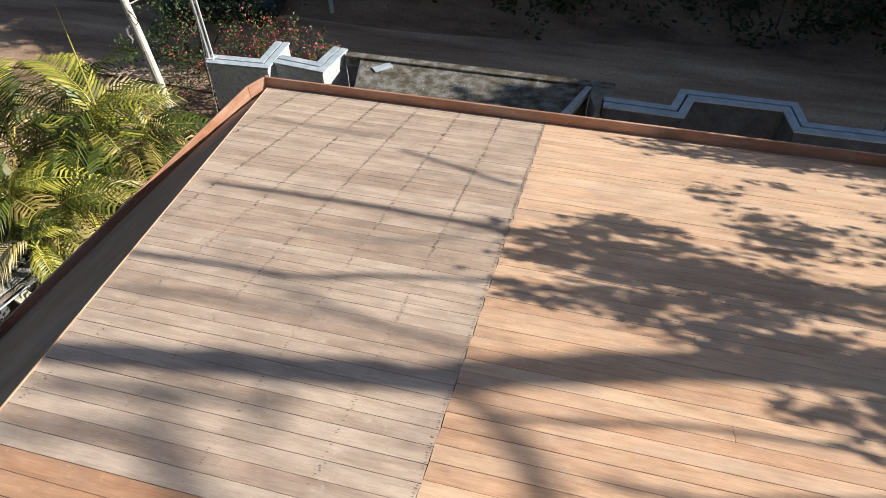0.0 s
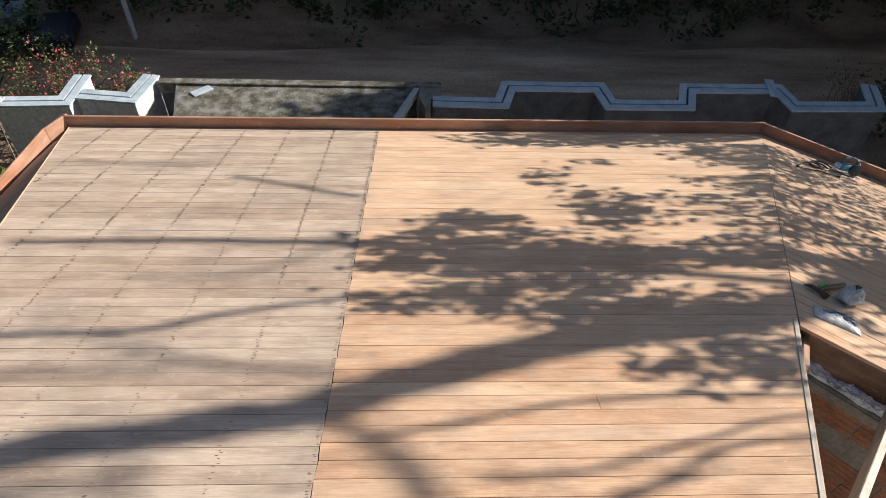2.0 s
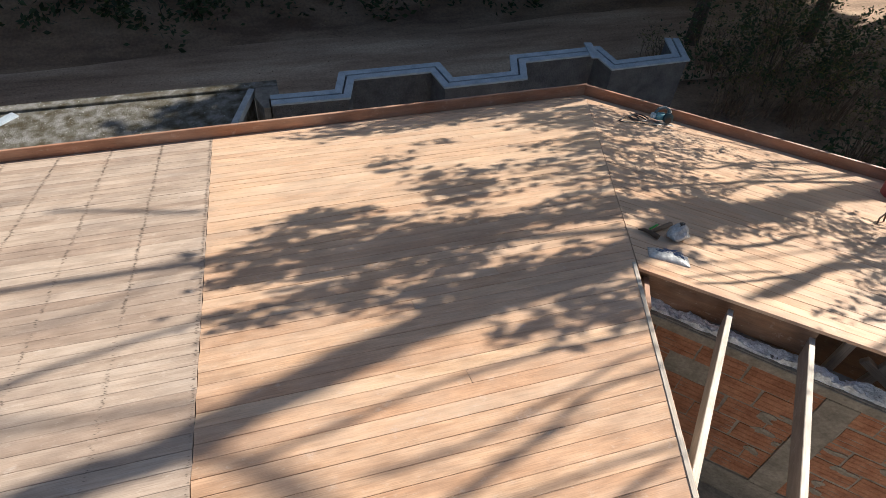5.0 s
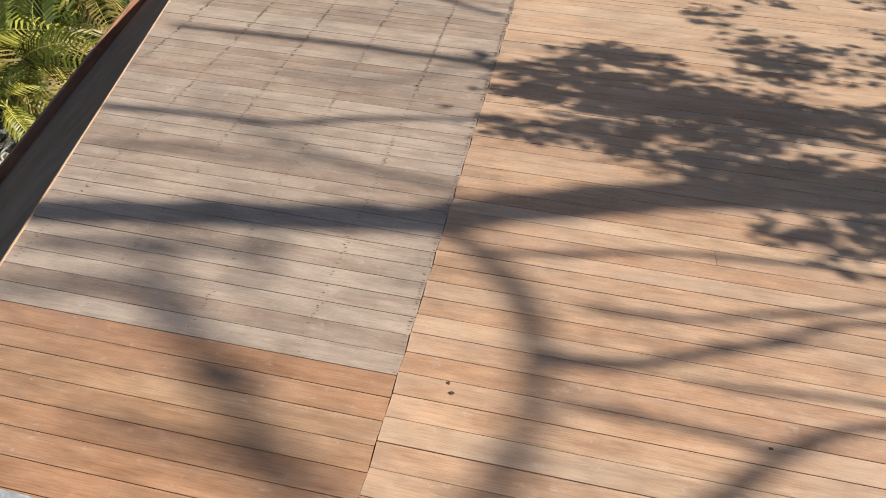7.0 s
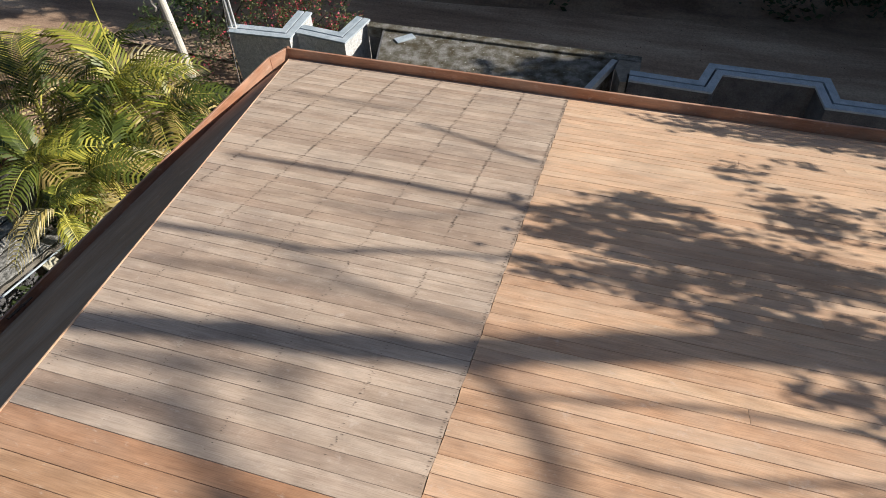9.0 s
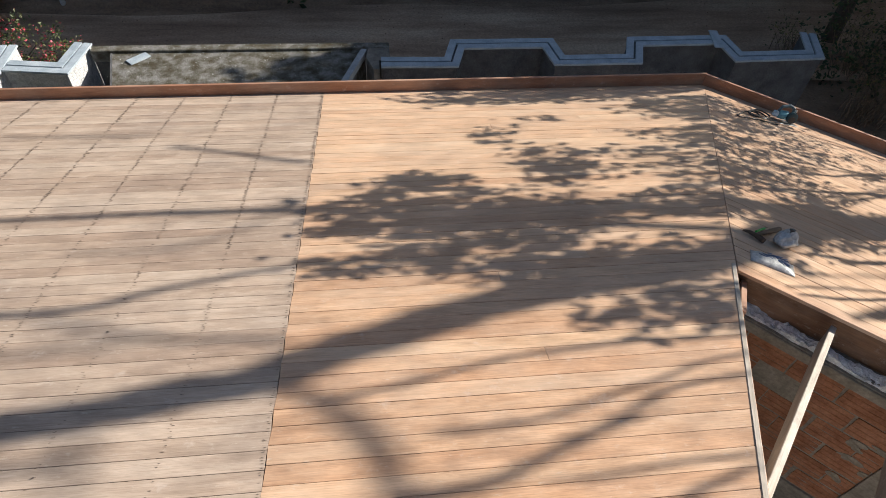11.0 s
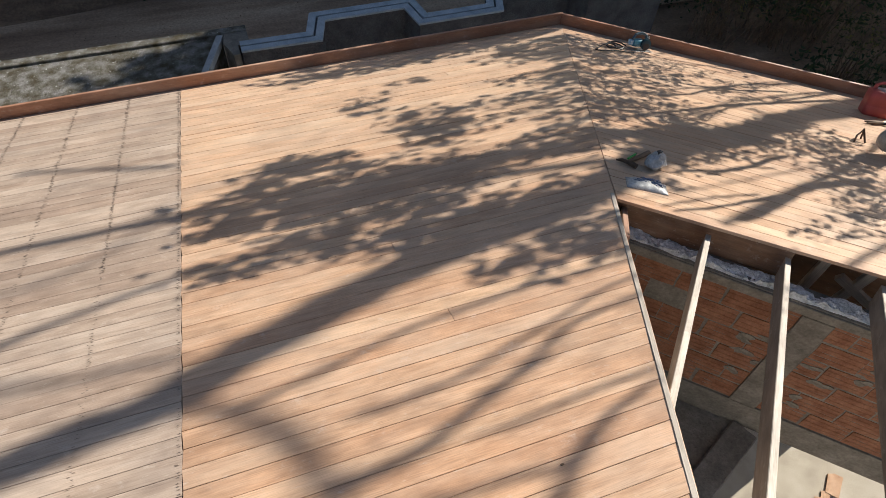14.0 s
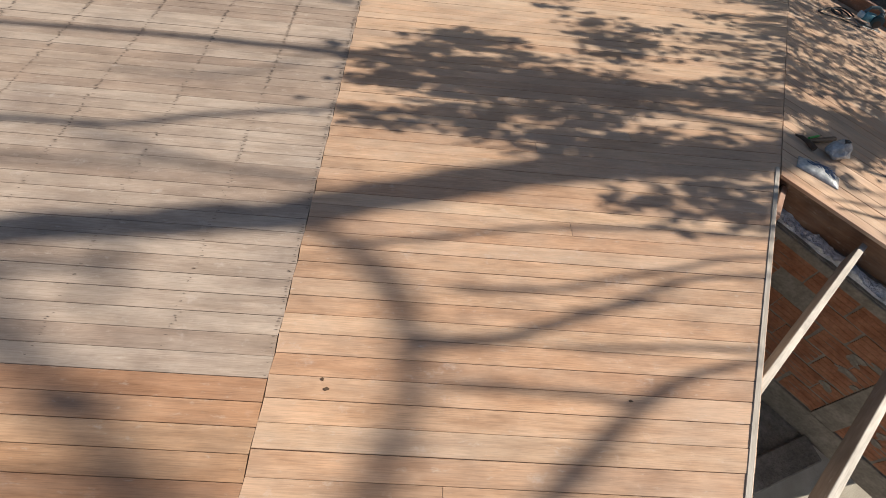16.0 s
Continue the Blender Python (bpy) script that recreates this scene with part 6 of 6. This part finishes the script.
# red jerrycan
can = thing("jerrycan", "faded red plastic jerrycan leaning by the fascia", "jerrycan", on_slope(6.33, -2.52, -37) @ Matrix.Diagonal((1.14, 1.0, 0.92, 1)))
cb = bmesh.new()
prof = [(0.105, 0.075, 0.0), (0.115, 0.085, 0.012), (0.118, 0.088, 0.1), (0.114, 0.084, 0.108), (0.118, 0.088, 0.116), (0.114, 0.084, 0.126), (0.118, 0.088, 0.136), (0.116, 0.086, 0.24), (0.1, 0.07, 0.262), (0.06, 0.04, 0.27)]
rings = []
for a, b, z in prof:
    ring = []
    for k in range(48):
        t = 2 * math.pi * k / 48
        c, s = math.cos(t), math.sin(t)
        ring.append(cb.verts.new((a * math.copysign(abs(c) ** 0.3, c), b * math.copysign(abs(s) ** 0.3, s), z)))
    rings.append(ring)
for r0, r1 in zip(rings, rings[1:]):
    for k in range(48):
        cb.faces.new((r0[k], r0[(k + 1) % 48], r1[(k + 1) % 48], r1[k]))
cb.faces.new(rings[0][::-1])
cb.faces.new(rings[-1])
part("body", smooth(mesh_of(cb, "body")), RED_PLASTIC, can)
part("shoulder", lathe([(0.075, 0.263), (0.07, 0.27), (0.03, 0.275)], 20), GREY_LID, can, "greyed top")
part("handle", tube([(-0.085, 0.0, 0.25), (-0.088, 0.0, 0.305), (-0.05, 0.0, 0.335), (0.015, 0.0, 0.335), (0.045, 0.0, 0.305), (0.045, 0.0, 0.262)], [0.018, 0.016, 0.016, 0.016, 0.016, 0.018], 10), RED_PLASTIC, can)
part("spout", tube([(0.085, 0, 0.25), (0.11, 0, 0.285), (0.125, 0, 0.30)], [0.022, 0.02, 0.018], 12), BLACK, can, "black cap")

snips = thing("tin_snips", "tin snips with yellow grips", "snips", on_slope(6.16, -2.74, -14) @ Matrix.Scale(1.4, 4))
part("blade", tube([(-0.13, 0.005, 0.012), (-0.06, 0.01, 0.014), (0.0, 0.0, 0.014)], [0.004, 0.012, 0.012], 8), RUST, snips)
part("blade", tube([(-0.13, -0.02, 0.012), (-0.06, -0.012, 0.014), (0.0, 0.0, 0.014)], [0.004, 0.011, 0.012], 8), RUST, snips)
part("grip", tube([(0.0, 0.0, 0.014), (0.07, 0.03, 0.014), (0.17, 0.025, 0.014)], [0.01, 0.011, 0.01], 8), YELLOW, snips, "yellow grip")
part("grip", tube([(0.0, 0.0, 0.014), (0.07, -0.03, 0.014), (0.17, -0.03, 0.014)], [0.01, 0.011, 0.01], 8), BLACK, snips, "black grip")
twig = thing("wire_tangle", "small tangle of rusty tie wire", "wire", on_slope(5.52, -3.0, 0))
part("wire", tube([(-0.1, -0.03, 0.006), (-0.06, 0.0, 0.05), (0.0, 0.01, 0.09), (0.03, 0.02, 0.05), (0.04, 0.02, 0.004)], 0.008, 6), RUST, twig)
part("wire", tube([(0.0, -0.06, 0.006), (0.01, -0.01, 0.06), (0.0, 0.01, 0.1), (0.06, 0.05, 0.06)], 0.009, 6), RUST, twig)

# aluminium bar under the wrapped bundle
bar_m = on_slope(5.94, -3.10, math.degrees(math.atan2(1.14, 1.36)))
bar = thing("aluminium_bar", "long scratched aluminium straightedge on the boards", "straightedge", bar_m)
part("profile", box((-1.10, -0.026, 0.0), (1.16, 0.026, 0.05), 0.003), ALUMINIUM, bar)
part("end_cap", box((-1.112, -0.028, -0.001), (-1.09, 0.028, 0.052), 0.003), STEEL, bar)

bundle = thing("wrapped_bundle", "thick bundle wrapped in grey and cream plastic film", "bundle", on_slope(5.31, -3.31, -1, 0.052))
prof = [(0.0, 0.02), (0.015, 0.06), (0.05, 0.09), (0.12, 0.108), (0.25, 0.108), (0.36, 0.102), (0.44, 0.098)]
wb = tube([(x, 0.012 * math.sin(x * 9), 0.104 + 0.02 * x) for x, r in prof], [r for x, r in prof], 28)
bmesh.ops.subdivide_edges(wb, edges=wb.edges, cuts=2, use_grid_fill=True)
rough_up(wb, 0.012, 13.0, 4.0)
part("wrapped_end", smooth(mesh_of(wb, "wrapped_end")), WRAP, bundle, "grey film wound with string")
wb = tube([(0.42 + 0.1 * i, 0.0, 0.11 + 0.012 * i) for i in range(6)], [0.097, 0.094, 0.092, 0.094, 0.098, 0.10], 28)
bmesh.ops.subdivide_edges(wb, edges=wb.edges, cuts=2, use_grid_fill=True)
rough_up(wb, 0.012, 17.0, 7.0)
part("middle", smooth(mesh_of(wb, "middle")), WRAP_CREAM, bundle, "cream film")
wb = tube([(0.88 + 0.12 * i, 0.0, 0.165 + 0.012 * i) for i in range(7)], [0.10, 0.108, 0.106, 0.108, 0.11, 0.104, 0.085], 28)
bmesh.ops.subdivide_edges(wb, edges=wb.edges, cuts=2, use_grid_fill=True)
rough_up(wb, 0.02, 12.0, 9.0)
part("torn_film", smooth(mesh_of(wb, "torn_film")), WHITE_PLASTIC, bundle, "torn white film")
for x in (0.09, 0.2, 0.3):
    part("string", tube([(x + 0.015 * math.sin(k), 0.111 * math.cos(k * 0.4), 0.107 + 0.111 * math.sin(k * 0.4)) for k in range(17)], 0.002, 5), WRAP, bundle, "thin string")

# rafters and planks in the unboarded bay past the bundle
for u, lab in ((-3.9, "sawn rafter in the unboarded bay"), (-4.5, "sawn rafter in the unboarded bay")):
    rafter(u - 0.3, 0.3, u + 0.25, 4.6, 0.12, 0.05, lab, FASCIA_WOOD)
setting("header_beam", box((0, -0.02, -0.16), (2.2, 0.02, 0.0), 0.003), BROWN_BEAM, "brown plank across the unboarded bay", "beam", on_slope(5.95, -3.5, -58, -0.09))

# small traces of work and weather
peel = thing("bark_peel", "curled dark strip of bark caught behind the fascia", "bark strip", LEFT @ pose(3.95, 0.12, 0.004, 0, 0, 12))
part("strip", tube([(-0.14, 0.02, 0.004), (-0.06, 0.0, 0.01), (0.03, 0.0, 0.014), (0.11, 0.03, 0.02), (0.13, 0.06, 0.03)], [0.006, 0.012, 0.012, 0.009, 0.004], 6), BARK, peel)
sprout = thing("sprout", "bright green seedling growing between the tiles", "plant", pose(-9.98, -3.46, -4.06) @ Matrix.Scale(1.3, 4))
part("stem", tube([(0, 0, 0), (0.01, 0.0, 0.09), (0.03, 0.01, 0.16)], [0.006, 0.005, 0.003], 5), GREEN_LEAF, sprout)
for k in range(7):
    lf = bmesh.new()
    vs = [lf.verts.new(p) for p in ((0, 0, 0), (0.05, 0.022, 0.02), (0.11, 0.0, 0.01), (0.05, -0.022, 0.02))]
    lf.faces.new(vs[:3])
    lf.faces.new((vs[0], vs[2], vs[3]))
    part("leaf", lf, GREEN_LEAF, sprout, m=pose(0.01, 0.0, 0.06 + 0.015 * k, 0, -25, k * 138))
KR = np.random.default_rng(12)
for x, y in ((0.195, -5.044), (0.215, -5.083), (1.354, -5.06)):
    kb = bmesh.new()
    w, h = KR.uniform(0.006, 0.014), KR.uniform(0.004, 0.008)
    prism([(w * KR.uniform(0.6, 1.1) * math.cos(0.7 * i), h * KR.uniform(0.6, 1.1) * math.sin(0.7 * i)) for i in range(9)], 0.001, 0.0024, kb)
    part("knot", kb, KNOT, roof_main, "small dark knot", MAIN @ pose(-x, -y / C_MAIN, 0.0))

# ---- the boards of the roof ----
BR = np.random.default_rng(21)
lay_boards(MAIN, roof_main, range(0, 60), -0.014, lambda v: -hip_right(v) + 0.0015, lambda v: -0.0005 + 0.003 * math.sin(v * 37.0), NEW_WOOD, BR, split=0.07)
lay_boards(MAIN, roof_main, range(0, 60), 0.008, lambda v: 0.0025 + 0.003 * math.sin(v * 37.0), lambda v: -hip_left(v) - 0.002, lambda k: OLD_WOOD if k < 53 else RED_WOOD, BR)
lay_boards(MAIN, roof_main, range(60, 66), 0.008, lambda v: 0.67 + 1.41 * (v * C_MAIN - 5.73), lambda v: -hip_left(v) - 0.002, RED_WOOD, BR)
for k in range(31):
    w0, w1 = 0.0785 * k + 0.0012, 0.0785 * (k + 1) - 0.0012
    u0, u1 = max(0.25, (w1 - 0.1057) / 0.4062), 7.2 if w1 < 1.2 else 5.6
    if u1 - u0 < 0.1:
        continue
    b = side_strip([u0 + (u1 - u0) * i / 6 for i in range(7)], lambda u: w0, lambda u: w1, -0.028, BR.uniform(-0.0015, 0.0015))
    mid = Vector(((u0 + u1) / 2, (w0 + w1) / 2, side_z((u0 + u1) / 2, w0)))
    b.transform(Matrix.Translation(-mid))
    part("board", b, SIDE_WOOD, roof_left, m=SIDE @ Matrix.Translation(mid))
lay_boards(RIGHT, roof_right, range(0, 39), 0.0, lambda v: -3.66 + 0.09 * v, lambda v: -0.2692 * v - 0.001, NEW_WOOD, BR, split=0.07)

# dark nail heads in rows over the rafters of the weathered part
nails, stains = bmesh.new(), bmesh.new()
for k in range(53):
    v = 0.008 + (k + 0.5) * PITCH
    for row in range(8):
        u0 = 0.016 if row == 0 else 0.013 + 0.462 * row - 0.0125 * v
        if -u0 < hip_left(v) + 0.03:
            continue
        size = 1.4 - 0.17 * v
        for dv in (-0.040, -0.024, -0.008, 0.008, 0.024, 0.040):
            if BR.random() < 0.25 + 0.008 * max(0, k - 30):
                continue
            u, vv = u0 + BR.normal(0, 0.006 if row else 0.003), v + dv + BR.normal(0, 0.004)
            w, h = size * BR.uniform(0.0035, 0.0075), size * BR.uniform(0.0009, 0.0016)
            ring = [BR.uniform(0.75, 1.2) for _ in range(9)]
            for bm, grow, z in ((nails, 1.0, 0.0026), (stains, 2.3, 0.0018)):
                bm.faces.new([bm.verts.new(MAIN @ Vector((u + w * grow * g * math.cos(0.698 * i), vv + h * grow * g * math.sin(0.698 * i), z))) for i, g in enumerate(ring)])
tagged(part("iron_stain", stains, STAIN, roof_main, "faint brown iron stains"), kind="stuff")
tagged(part("nail_stain", nails, NAIL, roof_main, "dark rusty nail stains"), kind="stuff")

# clay blocks of the attic wall, in courses with wide smeared joints
block_meshes = []
for j in range(5):
    # ribbed clay face: shallow grooves along the block
    bb = bmesh.new()
    rows = []
    for z, y in ((-0.09, -0.004), (-0.088, 0.012), (-0.05, 0.014), (-0.044, 0.010), (-0.038, 0.014), (-0.004, 0.014), (0.002, 0.010), (0.008, 0.014), (0.044, 0.014), (0.05, 0.010), (0.056, 0.014), (0.088, 0.012), (0.09, -0.004)):
        rows.append([bb.verts.new((x, y, z)) for x in (-0.142, -0.05, 0.05, 0.142)])
    for r0, r1 in zip(rows, rows[1:]):
        for k in range(3):
            bb.faces.new((r0[k], r0[k + 1], r1[k + 1], r1[k]))
    bb.faces.new([r[0] for r in rows])
    bb.faces.new([r[-1] for r in rows][::-1])
    bmesh.ops.recalc_face_normals(bb, faces=bb.faces)
    rough_up(bb, 0.006, 11.0, j * 3.1)
    me = mesh_of(bb, "brick")
    me.materials.append(BRICK)
    block_meshes.append(me)
for row in range(6):
    zc = -0.193 + row * 0.192
    for col in range(15):
        xc = 0.1 + col * 0.296 + (0.148 if row % 2 else 0.0) + BR.normal(0, 0.004)
        if xc > 4.2 or 1.84 < xc < 1.9 or BR.random() < 0.015:
            continue
        xc -= 0.1 if xc > 1.9 else 0.0
        part("brick", block_meshes[int(BR.integers(0, 5))], BRICK, block_wall, m=pose(xc, -0.007, zc + BR.normal(0, 0.003), BR.normal(0, 0.8), 0, BR.normal(0, 0.6)))
# smears of mortar squeezed over the blocks
for k in range(20):
    sm = bmesh.new()
    w, h, p0, p1 = BR.uniform(0.025, 0.07), BR.uniform(0.015, 0.04), BR.uniform(0, 6.28), BR.uniform(0, 6.28)
    ring = [(6.283 * i / 20, 1 + 0.28 * math.sin(2 * 6.283 * i / 20 + p0) + 0.16 * math.sin(3 * 6.283 * i / 20 + p1)) for i in range(20)]
    prism([(w * g * math.cos(a), h * g * math.sin(a)) for a, g in ring], 0.0, 0.004, sm)
    x = 1.87 + BR.normal(0, 0.22) if k < 10 else BR.uniform(0.1, 4.0)
    part("mortar_smear", sm, MORTAR, block_wall, m=pose(x, 0.006, BR.uniform(-0.25, 0.82)) @ pose(0, 0, 0, -90, 0, 0))
